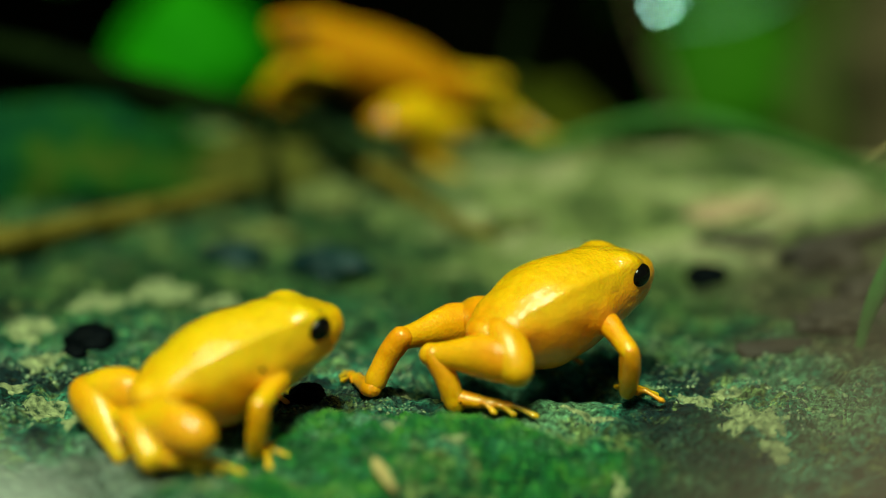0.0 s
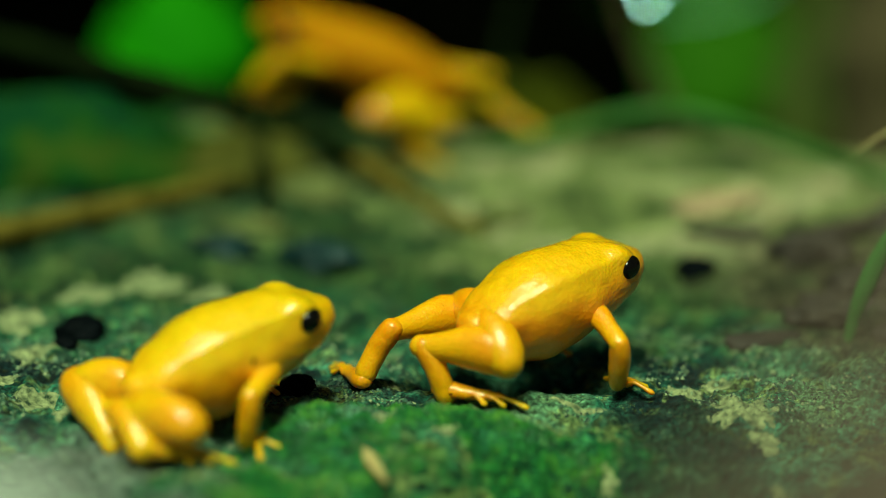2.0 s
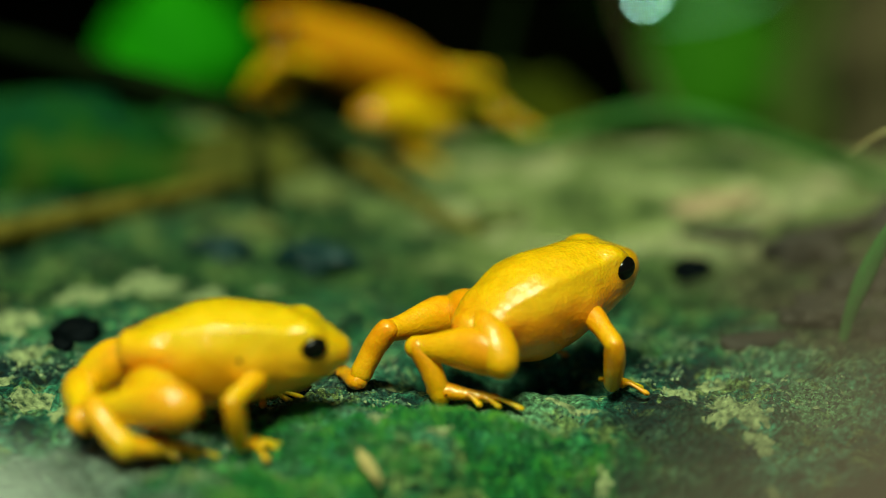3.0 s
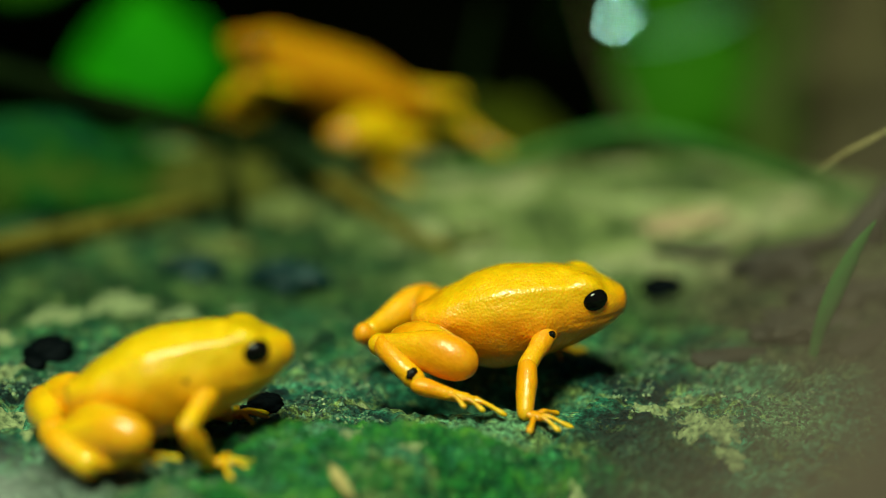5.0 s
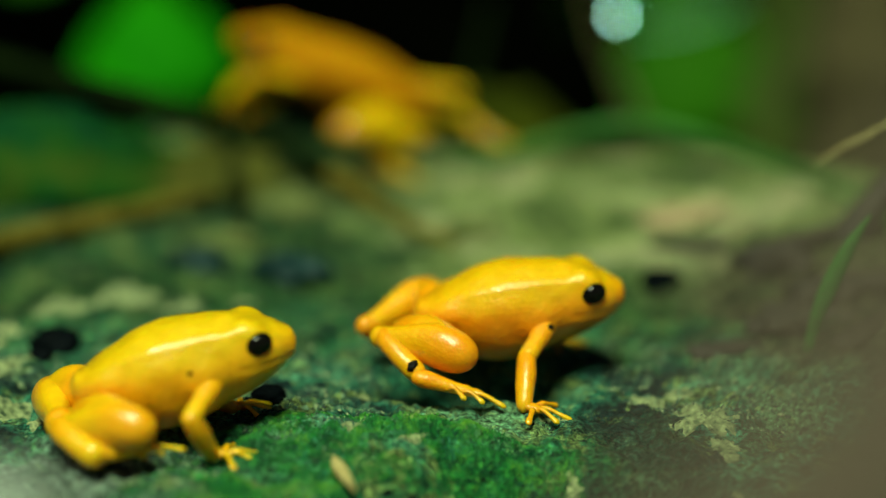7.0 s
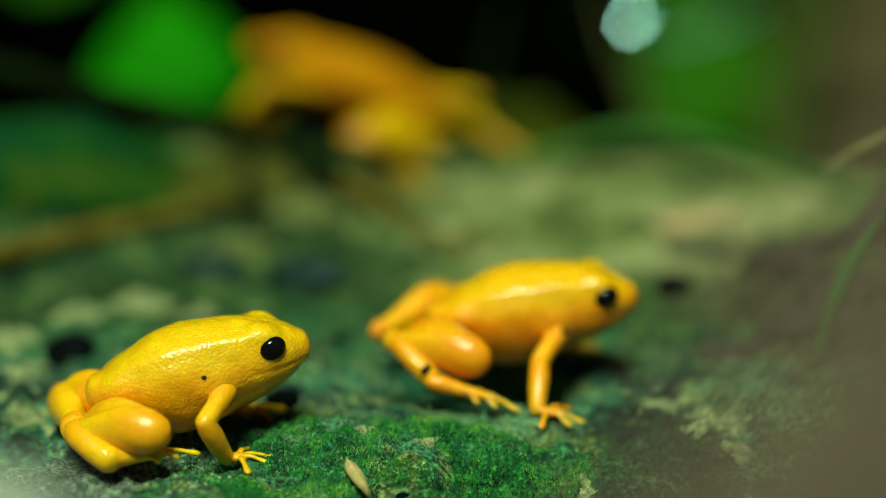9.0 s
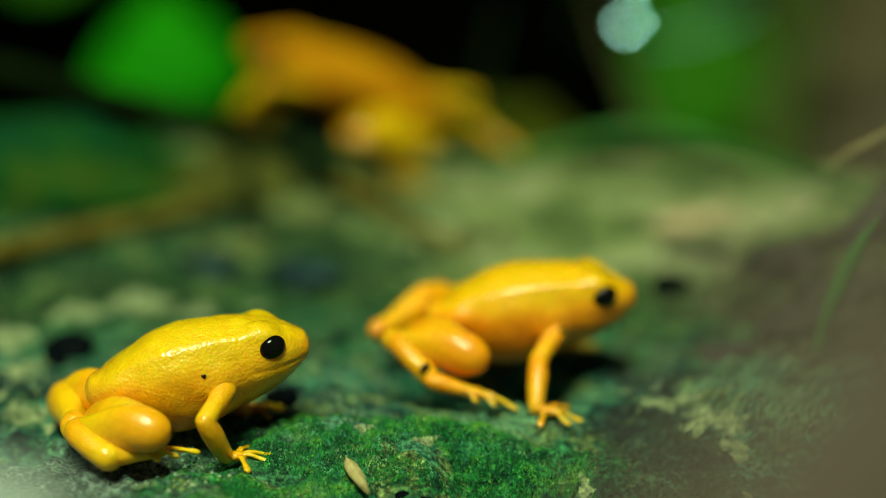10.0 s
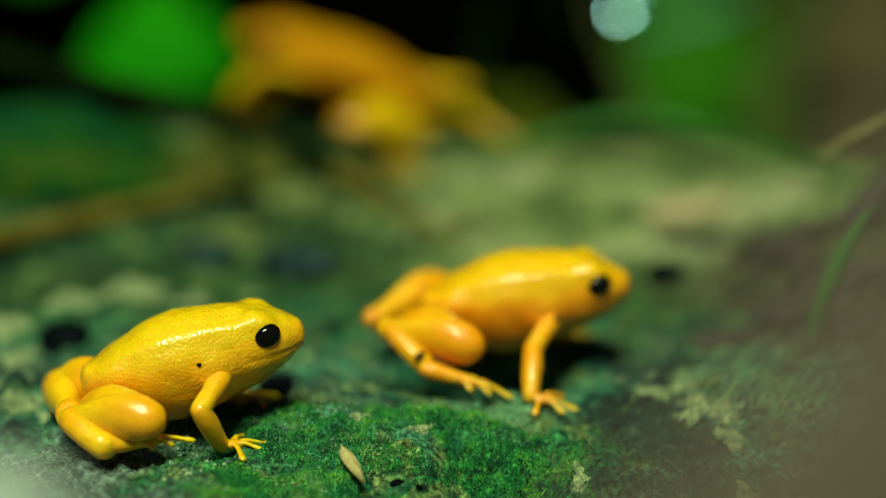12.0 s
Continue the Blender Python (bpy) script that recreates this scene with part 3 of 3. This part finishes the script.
def height(x, y):
    """Height of the boulder's top, all in millimetres."""
    h = 0.55 * value_noise(x / 13 + 3.1, y / 13 + 8.7, 1) + 0.30 * value_noise(x / 4.5, y / 4.5, 2)
    h = h + 0.55 * np.abs(value_noise(x / 2.6, y / 2.6, 3)) ** 0.8 + 0.42 * value_noise(x / 1.1, y / 1.1, 4) + 0.22 * value_noise(x / 0.6, y / 0.6, 5)
    h = h - 0.9 * sstep(value_noise(x / 5.2 + 40, y / 4.0, 7), 0.35, 0.7)
    h = h - 0.35
    # near edge rolls off towards the viewer, more so to one side
    h = h + 0.5 * np.exp(-((x - 4) / 22) ** 2 - ((y - 181) / 7) ** 2)
    h = h - 3.0 * sstep(168 - y + 0.05 * np.clip(x, 0, 60), 0, 40) - 5.0 * sstep(x, 24, 60) * sstep(190 - y, 0, 30)
    # a mossy ridge before the frogs, steep towards the viewer, and the broken face beside it
    ridge = sstep(x, -15, -10) * sstep(-x, -13, -4)
    h = h + 1.25 * ridge * np.exp(-((y - 182.5 - 0.8 * value_noise(x / 5, y * 0, 31)) / np.where(y > 182.5, 2.6, 4.2)) ** 2)
    h = h - 3.2 * ridge * sstep(179 - y, 0, 16)
    wander = 1.1 * value_noise(x / 4, y * 0, 32) + 0.5 * value_noise(x / 1.7, y / 3, 33)
    h = h - 0.7 * sstep(x, 1, 9) * sstep(188 - y, 0, 7) - 1.1 * sstep(x, 12, 20) * sstep(189 - y, 0, 6)
    h = h - 5.0 * sstep(x, 0, 8) * sstep(180.5 - 0.25 * np.clip(x - 10, 0, 20) - y + wander, 0, 5)
    # hollow behind the mound, under the striding frog
    h = h - 2.0 * sstep(x, -4, 1) * sstep(-x, -16, -11) * sstep(y, 190.3, 192.8) * sstep(-y, -202, -197)
    h = h - 1.6 * np.exp(-((x - 8.5) / 6.5) ** 2 - ((y - 195) / 2.8) ** 2)
    # far swells
    h = h + 5.5 * np.exp(-((x + 40) / 16) ** 2 - ((y - 256) / 18) ** 2)
    h = h + 2.2 * np.exp(-((x + 16) / 12) ** 2 - ((y - 276) / 12) ** 2)
    h = h + 3.0 * np.exp(-((x - 24) / 22) ** 2 - ((y - 250) / 14) ** 2)
    h = h + sstep(y, 215, 300) * 1.6 * value_noise(x / 8, y / 8, 6)
    h = h - 90 * sstep(y + 0.3 * np.abs(x + 8), 274, 330)
    far = np.hypot(x, y - 200)
    h = h - 60 * sstep(far, 330, 900)
    return h


def boulder():
    def axis(*runs):
        v = np.concatenate([np.arange(a, b, s) for a, b, s in runs])
        return np.append(v, runs[-1][1])
    xs = axis((-4000, -400, 300), (-400, -60, 17), (-60, -44, 1.0), (-44, 44, 0.32), (44, 60, 1.0), (60, 400, 17), (400, 4000, 300))
    ys = axis((-3000, -200, 280), (-200, 140, 10), (140, 152, 1.0), (152, 222, 0.34), (222, 330, 1.0), (330, 500, 10), (500, 4000, 250))
    X, Y = np.meshgrid(xs, ys)
    Z = height(X, Y)
    verts = np.stack([X, Y, Z], -1).reshape(-1, 3) * MM
    nx, ny = len(xs), len(ys)
    idx = np.arange(nx * ny).reshape(ny, nx)
    faces = np.stack([idx[:-1, :-1], idx[:-1, 1:], idx[1:, 1:], idx[1:, :-1]], -1).reshape(-1, 4)
    me = bpy.data.meshes.new("ground")
    me.from_pydata(verts.tolist(), [], faces.tolist())
    me.polygons.foreach_set("use_smooth", [True] * len(me.polygons))
    me.materials.append(BOULDER)
    return tagged(new("ground", me), "dark green mossy rock with pale lichen crusts", "ground", "", "structure")


boulder()


def hz(x, y):
    return float(height(np.array([x], float), np.array([y], float))[0])


def moss_carpet():
    rng = np.random.RandomState(5)
    v, f = [], []
    n = 90000
    xs, ys = rng.uniform(-34, 16, n), 152 + 35 * rng.power(2.0, n)
    dens = value_noise(xs / 9, ys / 9, 11) + 0.5 * value_noise(xs / 3, ys / 3, 12)
    keep = dens > -0.35 + 0.9 * sstep(ys, 182, 187.5) + 1.5 * sstep(-xs, 13, 19) + 0.3 * sstep(xs, 6, 14) + 0.9 * sstep(xs, 12, 18) + 0.9 * sstep(value_noise(xs / 4.5 + 9, ys / 3.5, 13), 0.15, 0.5)
    xs, ys = xs[keep], ys[keep]
    zs = height(xs, ys)
    for x, y, z in zip(xs, ys, zs):
        w, a = rng.uniform(0.05, 0.11), rng.uniform(0, 6.28)
        hh, t, ta = rng.uniform(0.06, 0.26), rng.uniform(0, 0.22), rng.uniform(0, 6.28)
        i = len(v)
        for k in range(3):
            v.append(((x + w * math.cos(a + 2.094 * k)) * MM, (y + w * math.sin(a + 2.094 * k)) * MM, (z - 0.05) * MM))
        v.append(((x + t * math.cos(ta)) * MM, (y + t * math.sin(ta)) * MM, (z + hh) * MM))
        f += [(i, i + 1, i + 3), (i + 1, i + 2, i + 3), (i + 2, i, i + 3)]
    ob = mesh_object("moss", v, f, MOSS, None, "", False)
    return tagged(ob, "short bright green moss on the rock", "moss", "", "stuff")


moss_carpet()


def grit_cover():
    rng = np.random.RandomState(8)
    n = 22000
    xs, ys = rng.uniform(-43, 38, n), 160 + 58 * rng.beta(3.0, 3.2, n)
    keep = value_noise(xs / 6, ys / 6, 21) + 0.6 * value_noise(xs / 2, ys / 2, 22) > 0.05 + 1.2 * sstep(xs, 0, 5) * sstep(-ys, -187, -184)
    xs, ys = xs[keep], ys[keep]
    zs = height(xs, ys)
    v, f = [], []
    for x, y, z in zip(xs, ys, zs):
        r, a = rng.uniform(0.08, 0.24) * (1.6 if rng.rand() < 0.06 else 1), rng.uniform(0, 6.28)
        i = len(v)
        for k in range(5):
            q = r * rng.uniform(0.7, 1.25)
            v.append(((x + q * math.cos(a + 1.2566 * k)) * MM, (y + q * math.sin(a + 1.2566 * k)) * MM, (z - 0.04) * MM))
        v.append(((x + r * rng.uniform(-0.3, 0.3)) * MM, (y + r * rng.uniform(-0.3, 0.3)) * MM, (z + r * rng.uniform(0.4, 0.9)) * MM))
        f += [(i + k, i + (k + 1) % 5, i + 5) for k in range(5)]
    ob = mesh_object("grit", v, f, GRIT, None, "", False)
    return tagged(ob, "crumbs of pale and dark lichen grit", "grit", "", "stuff")


grit_cover()


# ---- plants, twigs and litter round about ----
def leaf_blade(length, width, curl, bend, rib, nl=22, nw=10, tip=0.6):
    """A leaf along +y with thickness, a rib and a curved blade; millimetres in, metres out."""
    top = []
    for i in range(nl + 1):
        s = i / nl
        w = width * 0.5 * (math.sin(math.pi * min(1, s ** tip)) ** 0.8) + 0.02 * width
        for k in range(nw + 1):
            u = 2 * k / nw - 1
            z = -curl * u * u - bend * s * s + rib * math.exp(-(u * 7) ** 2) + 0.02 * width * noise.noise(Vector((u * 3, s * 6, width)))
            top.append((u * w * MM, s * length * MM, z * MM))
    n = len(top)
    thick = 0.012 * width * MM + 0.00006
    v = top + [(x, y, z - thick) for x, y, z in top]
    f = []
    for i in range(nl):
        for k in range(nw):
            a = i * (nw + 1) + k
            q = (a, a + 1, a + nw + 2, a + nw + 1)
            f.append(q)
            f.append(tuple(n + c for c in q[::-1]))
    edge = [k for k in range(nw + 1)] + [i * (nw + 1) + nw for i in range(1, nl + 1)]
    edge += [nl * (nw + 1) + k for k in range(nw - 1, -1, -1)] + [i * (nw + 1) for i in range(nl - 1, 0, -1)]
    for a, b in zip(edge, edge[1:] + edge[:1]):
        f.append((b, a, n + a, n + b))
    return v, f


def leaf(name, mat, m, length, width, curl, bend, rib, label, category, group="", stem=0.0):
    root = tagged(new(name), label, category, group)
    root.matrix_basis = m
    v, f = leaf_blade(length, width, curl, bend, rib)
    mesh_object("blade", v, f, mat, root)
    n = 12
    pts = [(0, length * i / n * MM * 0.96, (-bend * (i / n) ** 2 + rib * 0.7) * MM) for i in range(n + 1)]
    v, f = tube(pts, [max(0.04, 0.028 * width * (1 - i / n)) * MM for i in range(n + 1)], 6)
    mesh_object("midrib", v, f, mat, root)
    if stem:
        v, f = tube([(0, 0.3 * MM, 0), (0, -stem * 0.5 * MM, -0.08 * stem * MM), (0, -stem * MM, -0.4 * stem * MM)], [0.03 * width * MM] * 3, 6)
        mesh_object("stalk", v, f, mat, root)
    return root


def twig(name, mat, points, radii, label, category="twig", bumps=0.15):
    """A stem with knots, or a blade of grass with its rib."""
    grass = category == "grass"
    root = tagged(new(name), label, category)
    root.location = [c * MM for c in points[0]]
    base = Vector(points[0])
    pts = [tuple((Vector(p) - base) * MM) for p in points]
    v, f = tube(pts, [r * MM for r in radii], 12, 0.55 if grass else 1.0)
    v = [Vector(p) + Vector((noise.noise(Vector(p) * 400), noise.noise(Vector(p) * 400 + Vector((9, 0, 0))), noise.noise(Vector(p) * 400 + Vector((0, 9, 0))))) * bumps * radii[0] * MM for p in v]
    mesh_object("blade" if grass else "stem", v, f, mat, root)
    if grass:
        up = [(p[0], p[1] - 0.2 * r * MM, p[2] + 0.5 * r * MM) for p, r in zip(pts, radii)]
        v, f = tube(up, [0.16 * r * MM for r in radii], 6)
        mesh_object("rib", v, f, mat, root)
    else:
        for p, r in list(zip(pts, radii))[1:-1]:
            v, f = ball(r * 1.15 * MM, r * 1.05 * MM, r * 1.25 * MM, 12, 8)
            v = [Vector(q) * (1 + 0.3 * noise.noise(Vector(q) * 900 + Vector(p) * 300)) for q in v]
            k = mesh_object("knot", v, f, mat, root)
            k.location = p
    return root


def lump(name, mat, place, size, label, category, rough=0.25, freq=2.0):
    v, f = ball(1, 1, 1, 40, 26)
    out = []
    for p in v:
        d = Vector(p)
        k = 1 + rough * noise.noise(d * freq + Vector(place) * 0.1) + 0.35 * rough * noise.noise(d * freq * 3)
        out.append((d.x * k * size[0] * MM, d.y * k * size[1] * MM, d.z * k * size[2] * MM))
    ob = mesh_object(name, out, f, mat)
    ob.location = [c * MM for c in place]
    return tagged(ob, label, category)


def facing(x, y, z, lean, spin=0, heading=0):
    """Pose of an upright leaf in millimetres: lean from flat, spin in its own plane, heading."""
    return pose(x * MM, y * MM, z * MM, 0, 0, heading) @ pose(0, 0, 0, lean, 0, 0) @ pose(0, 0, 0, 0, 0, spin)


leaf("leaf", LEAF_BRIGHT, facing(-32.6, 318, -7.2, 62, 6), 20, 20.5, 3.5, 4.0, 0.6, "bright green rounded leaf glowing in the light", "leaf", "", 20)
for x, y, z, lean, spin, size, wide in ((47, 372, -26, 60, 8, 34, 22), (44, 384, 2, 66, -62, 24, 9)):
    leaf("leaf", LEAF_MID, facing(x, y, z, lean, spin), size, wide, 2.0, 3.0, 0.5, "mid-green leaf of a low forest plant", "leaf", "low plant leaves", 22)
for x, y, z, lean, spin, size, wide in ((59, 362, -28, 58, -14, 36, 20), (72, 380, -16, 65, 30, 34, 20), (50, 356, -26, 40, -60, 22, 8)):
    leaf("leaf", LEAF_OLIVE, facing(x, y, z, lean, spin), size, wide, 2.0, 3.0, 0.5, "olive-brown fading leaf of a low forest plant", "leaf", "low plant leaves", 22)
# two tiny glowing beads added as leaf glints; they blur into discs
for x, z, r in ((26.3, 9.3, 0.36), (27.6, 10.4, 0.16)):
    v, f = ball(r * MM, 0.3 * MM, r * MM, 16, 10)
    glint_bead = tagged(mesh_object("backdrop", v, f, GLINT_GLOW), "pale glow of sky in a gap between leaves", "sky", "", "structure")
    glint_bead.location = (x * MM, 300 * MM, z * MM)
# wisps of light on leaves, drawn as one pale blade
twig("grass_blade", LEAF_SHEEN, [(31.1, 330.0, 0.5), (37.1, 332.0, 0.7), (42.8, 335.0, 1.7), (47.7, 338.0, 3.9)], (0.25, 0.45, 0.4, 0.15), "pale shining blade of grass behind the rock", "grass")
leaf("leaf", LEAF_MID, facing(-56, 330, 10, 50, -70), 18, 10, 1.0, 2.0, 0.4, "mid-green leaf of a low forest plant", "leaf", "low plant leaves", 14)

twig("grass_blade", BLADE, [(3, 257, 2.0), (10.4, 253, 4.0), (24.9, 257, 6.2), (40.5, 243, 4.9), (52, 232, 1.0)], (0.5, 0.9, 1.0, 0.8, 0.3), "arched green blade of grass lying over the rock", "grass")
twig("twig", BARK_TAN, [(-50, 223, 1.2), (-42, 228, 1.6), (-30, 237, 1.8), (-20, 245, 2.2)], (1.0, 1.25, 1.2, 0.7), "thin tan twig lying on the rock")
twig("twig", BARK_DARK, [(-52, 252, 17), (-35.6, 257, 11.0), (-20, 255, 7.0), (-8.5, 253, 3.0), (0, 245, 0.6)], (1.1, 1.4, 1.5, 1.2, 0.6), "dark damp twig lying across the rock")
twig("twig", BARK_TAN, [(-12, 260, 2.5), (-6, 249, 2.2), (0, 238.5, 1.0), (5, 233, 0.6)], (0.8, 0.9, 0.8, 0.4), "thin tan twig lying on the rock")
twig("twig", BARK_BROWN, [(24.4, 324, 8), (26.4, 321, 1), (29.8, 309, -6), (33, 300, -14)], (0.45, 0.5, 0.55, 0.55), "thin brown upright stem behind the rock")
twig("twig", BARK_DARK, [(10.5, 294, 12), (9.1, 292, 7), (7, 288, 0), (5, 284, -4)], (0.5, 0.6, 0.7, 0.8), "dark upright stem behind the rock")

twig("twig", BARK_DARK, [(-18.0, 254, 6.5), (-17.3, 246, 2.9), (-15.3, 236, -1.3)], (0.8, 0.9, 0.6), "dark forked twig leaning on the rock")
lump("moss_cushion", OLIVE_MOSS, (10.8, 290, -4.5), (9, 7, 6.5), "olive-brown mossy hummock behind the rock", "moss", 0.3, 2.0)
twig("sapling", BARK_BROWN, [(67, 345, -40), (66.5, 348, -10), (68, 352, 20), (67, 356, 60)], (9, 8.5, 8, 7.5), "brown sapling trunk behind the rock", "sapling", 0.05)

leaf("dead_leaf", DEAD_PINK, pose(24 * MM, 238 * MM, 1.6 * MM, 8, 6, -70), 10, 4.5, 0.5, 0.6, 0.15, "pinkish dry leaf lying on pale stone", "dead leaf", "leaf litter")
for x, y, rz, size in ((34, 229, -60, 12), (33, 214, -110, 9), (25, 202, -75, 7), (38, 203, -40, 9), (40, 220, -95, 11), (40, 194, -60, 8)):
    leaf("dead_leaf", DEAD_DARK, pose(x * MM, y * MM, (hz(x, y) + 0.9) * MM, 6, -14, rz), size, size * 0.34, 1.0, 1.0, 0.2, "dark rotten leaf lying on the rock", "dead leaf", "leaf litter")

for x, y, r in ((-30.4, 204, 1.9), (24.4, 221, 1.7), (-11.0, 190.5, 1.2), (-12.6, 190, 0.8), (-31.2, 200, 0.9), (-0.9, 173.4, 0.5), (0.7, 173.0, 0.3)):
    lump("pebble", PEBBLE, (x, y, hz(x, y) + r * 0.2), (r * 1.2, r, r * 0.75), "small wet black pebble on the rock", "pebble", 0.22, 2.0)
v, f = leaf_blade(5.6, 1.05, 0.3, 0.25, 0.12, 14, 6)
chip = tagged(mesh_object("straw", v, f, STRAW), "pale yellow bit of straw on moss", "straw")
chip.matrix_basis = pose(-5.3 * MM, 176.4 * MM, (hz(-5.3, 176.4) + 0.9) * MM, -6, 12, -162)

# close by the viewer
leaf("dead_leaf", DEAD_LEAF, facing(-13.2, 58, -4, 88, -34), 134, 20, 2.0, 6.0, 0.4, "large brown dead leaf standing upright beside the rock", "dead leaf", "leaf litter")
twig("grass_blade", STRAW, [(37.1, 213.0, 13.9), (39.4, 213.0, 15.5), (41.9, 213.0, 16.8), (44.8, 213.0, 18.6)], (0.08, 0.2, 0.2, 0.15), "thin dry grass stalk", "grass")
twig("grass_blade", BLADE, [(40.6, 203.0, 12.2), (39.0, 203.0, 9.5), (37.5, 203.0, 5.9), (36.2, 203.0, 1.8), (35.7, 203.0, -2.4)], (0.12, 0.6, 0.85, 0.55, 0.3), "grey-green blade of grass standing beside the rock", "grass")
leaf("dead_leaf", DEAD_DARK, facing(42.2, 232.0, -3.6, 78, -36), 16, 4.2, 1.2, 3.0, 0.3, "brown curled dead leaf leaning at the side of the rock", "dead leaf", "leaf litter")
lump("stone", GREY_STONE, (-22.5, 108, 21.5), (7, 8, 5.5), "smooth pale grey stone at the edge", "stone", 0.2)


# added bank that closes the view; its dark hollow is mostly colour
def shade_bank():
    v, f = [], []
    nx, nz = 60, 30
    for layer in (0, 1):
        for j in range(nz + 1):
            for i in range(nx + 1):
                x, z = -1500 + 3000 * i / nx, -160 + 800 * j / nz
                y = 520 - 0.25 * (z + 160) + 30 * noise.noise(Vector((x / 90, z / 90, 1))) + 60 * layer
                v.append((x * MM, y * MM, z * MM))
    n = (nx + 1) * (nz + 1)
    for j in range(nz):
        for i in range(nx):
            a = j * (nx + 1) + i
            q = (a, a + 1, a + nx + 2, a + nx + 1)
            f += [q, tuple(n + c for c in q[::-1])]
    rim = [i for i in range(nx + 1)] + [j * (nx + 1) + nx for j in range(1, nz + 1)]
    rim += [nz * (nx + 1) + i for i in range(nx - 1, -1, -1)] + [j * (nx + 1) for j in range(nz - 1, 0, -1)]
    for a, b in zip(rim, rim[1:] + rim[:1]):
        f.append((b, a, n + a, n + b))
    return tagged(mesh_object("backdrop", v, f, HOLLOW_SHADE), "overhanging bank of black forest earth", "bank", "", "structure")


shade_bank()


def lichen(x, y, rx, ry, turn):
    """A ragged crust that follows the rock; millimetres."""
    rings, seg, v, f = 7, 44, [], []
    ca, sa = math.cos(radians(turn)), math.sin(radians(turn))
    for i in range(rings + 1):
        for k in range(seg):
            a = 2 * math.pi * k / seg
            d = Vector((math.cos(a), math.sin(a), x * 0.37))
            rag = 1 + 0.55 * noise.noise(d * 1.6) + 0.40 * noise.noise(d * 4.5) + 0.25 * noise.noise(d * 11)
            r = max(0.12, rag) * i / rings
            px, py = rx * r * d.x, ry * r * d.y
            qx, qy = x + px * ca - py * sa, y + px * sa + py * ca
            lift = 0.16 * (1 - (i / rings) ** 4) - 0.05 + 0.10 * noise.noise(Vector((qx * 2.2, qy * 2.2, 3)))
            v.append((qx, qy, lift))
    q = np.array(v)
    q[:, 2] += height(q[:, 0], q[:, 1])
    v = (q * MM).tolist()
    f = [(i * seg + k, i * seg + (k + 1) % seg, (i + 1) * seg + (k + 1) % seg, (i + 1) * seg + k) for i in range(rings) for k in range(seg)]
    ob = mesh_object("lichen", v, f, LICHEN)
    return tagged(ob, "ragged crust of pale yellow-green lichen on rock", "lichen", "lichen crusts")


for x, y, rx, ry, turn in (
        (25.0, 186.6, 2.6, 2.2, 20), (20.9, 191.8, 1.5, 1.2, 0), (26.0, 182.5, 1.2, 1.4, 40), (23.6, 193.7, 1.3, 0.9, 10), (11.8, 187.1, 2.0, 0.6, -20),
        (1.0, 179.5, 1.1, 0.45, 20), (13.5, 177.7, 0.9, 0.7, -30), (-3.8, 181.1, 0.9, 0.4, 0), (26.0, 173.9, 1.0, 1.2, 0), (-32.0, 189.1, 1.8, 1.8, 0), (-32.2, 199.6, 1.9, 0.7, 10), (0.7, 183.1, 0.7, 0.9, 30), (-2.4, 192.7, 1.4, 0.7, 15),
        (-35.5, 192.5, 1.6, 1.3, 20), (-29.5, 185.6, 1.0, 1.3, 0), (-25.5, 217.6, 3.6, 3.0, 0), (-31.0, 214.0, 3.0, 2.8, 30), (-36.0, 206.8, 2.2, 2.8, 0), (-20.0, 214.5, 2.2, 1.8, 20), (-14.5, 216.5, 1.8, 1.4, 0), (-34.0, 198.0, 1.6, 1.8, 15)):
    lichen(x, y, rx, ry, turn)

lump("moss_cushion", MOUND, (-42, 252, 1.0), (19, 11, 7.6), "cushion of dark blue-green moss on the rock", "moss", 0.3, 2.2)
lump("stone", OLIVE_STONE, (-19.5, 250, 1.2), (7.5, 4.0, 4.2), "olive-brown weathered stone on the rock", "stone", 0.35, 2.0)
for x, y, r, mat, text in ((-17.4, 236, 2.2, PALE_STONE, "small pale stone on the rock"), (-12.0, 246, 2.6, PALE_STONE, "small pale stone on the rock"), (-1.2, 240.5, 1.6, PALE_STONE, "small pale stone on the rock"),
                           (-10.5, 226.5, 2.4, WET_STONE, "wet blue-black stone on the rock"), (-20.0, 228.0, 2.0, WET_STONE, "wet blue-black stone on the rock"), (7.0, 236, 1.8, PALE_STONE, "small pale stone on the rock")):
    lump("stone", mat, (x, y, hz(x, y) + r * 0.1), (r * 1.5, r, r * 0.7), text, "stone", 0.4, 2.0)
for x, y, sx, sy, sz in ((36, 226, 4.0, 2.6, 2.0), (28, 231, 4.0, 1.5, 0.9), (39, 215, 3.2, 2.2, 1.5), (34, 207, 3.0, 1.6, 1.0)):
    lump("leaf_litter", DEAD_DARK, (x, y, hz(x, y) + sz * 0.3), (sx, sy, sz), "clump of dark rotten leaf litter", "leaf litter", 0.5, 2.6)


# ---- what moves ----
def motions():
    key_frog(frog_striding, [(0.0, RIGHT_STRIDE), (3.0, RIGHT_STRIDE), (3.2, RIGHT_GATHER), (3.5, RIGHT_GATHER), (3.8, RIGHT_SIT), (12.0, RIGHT_SIT)])
    key_frog(frog_upright, [(0.0, LEFT_UPRIGHT), (2.9, LEFT_UPRIGHT), (3.0, LEFT_LUNGE), (3.2, LEFT_SIT), (12.0, LEFT_SIT)])


motions()
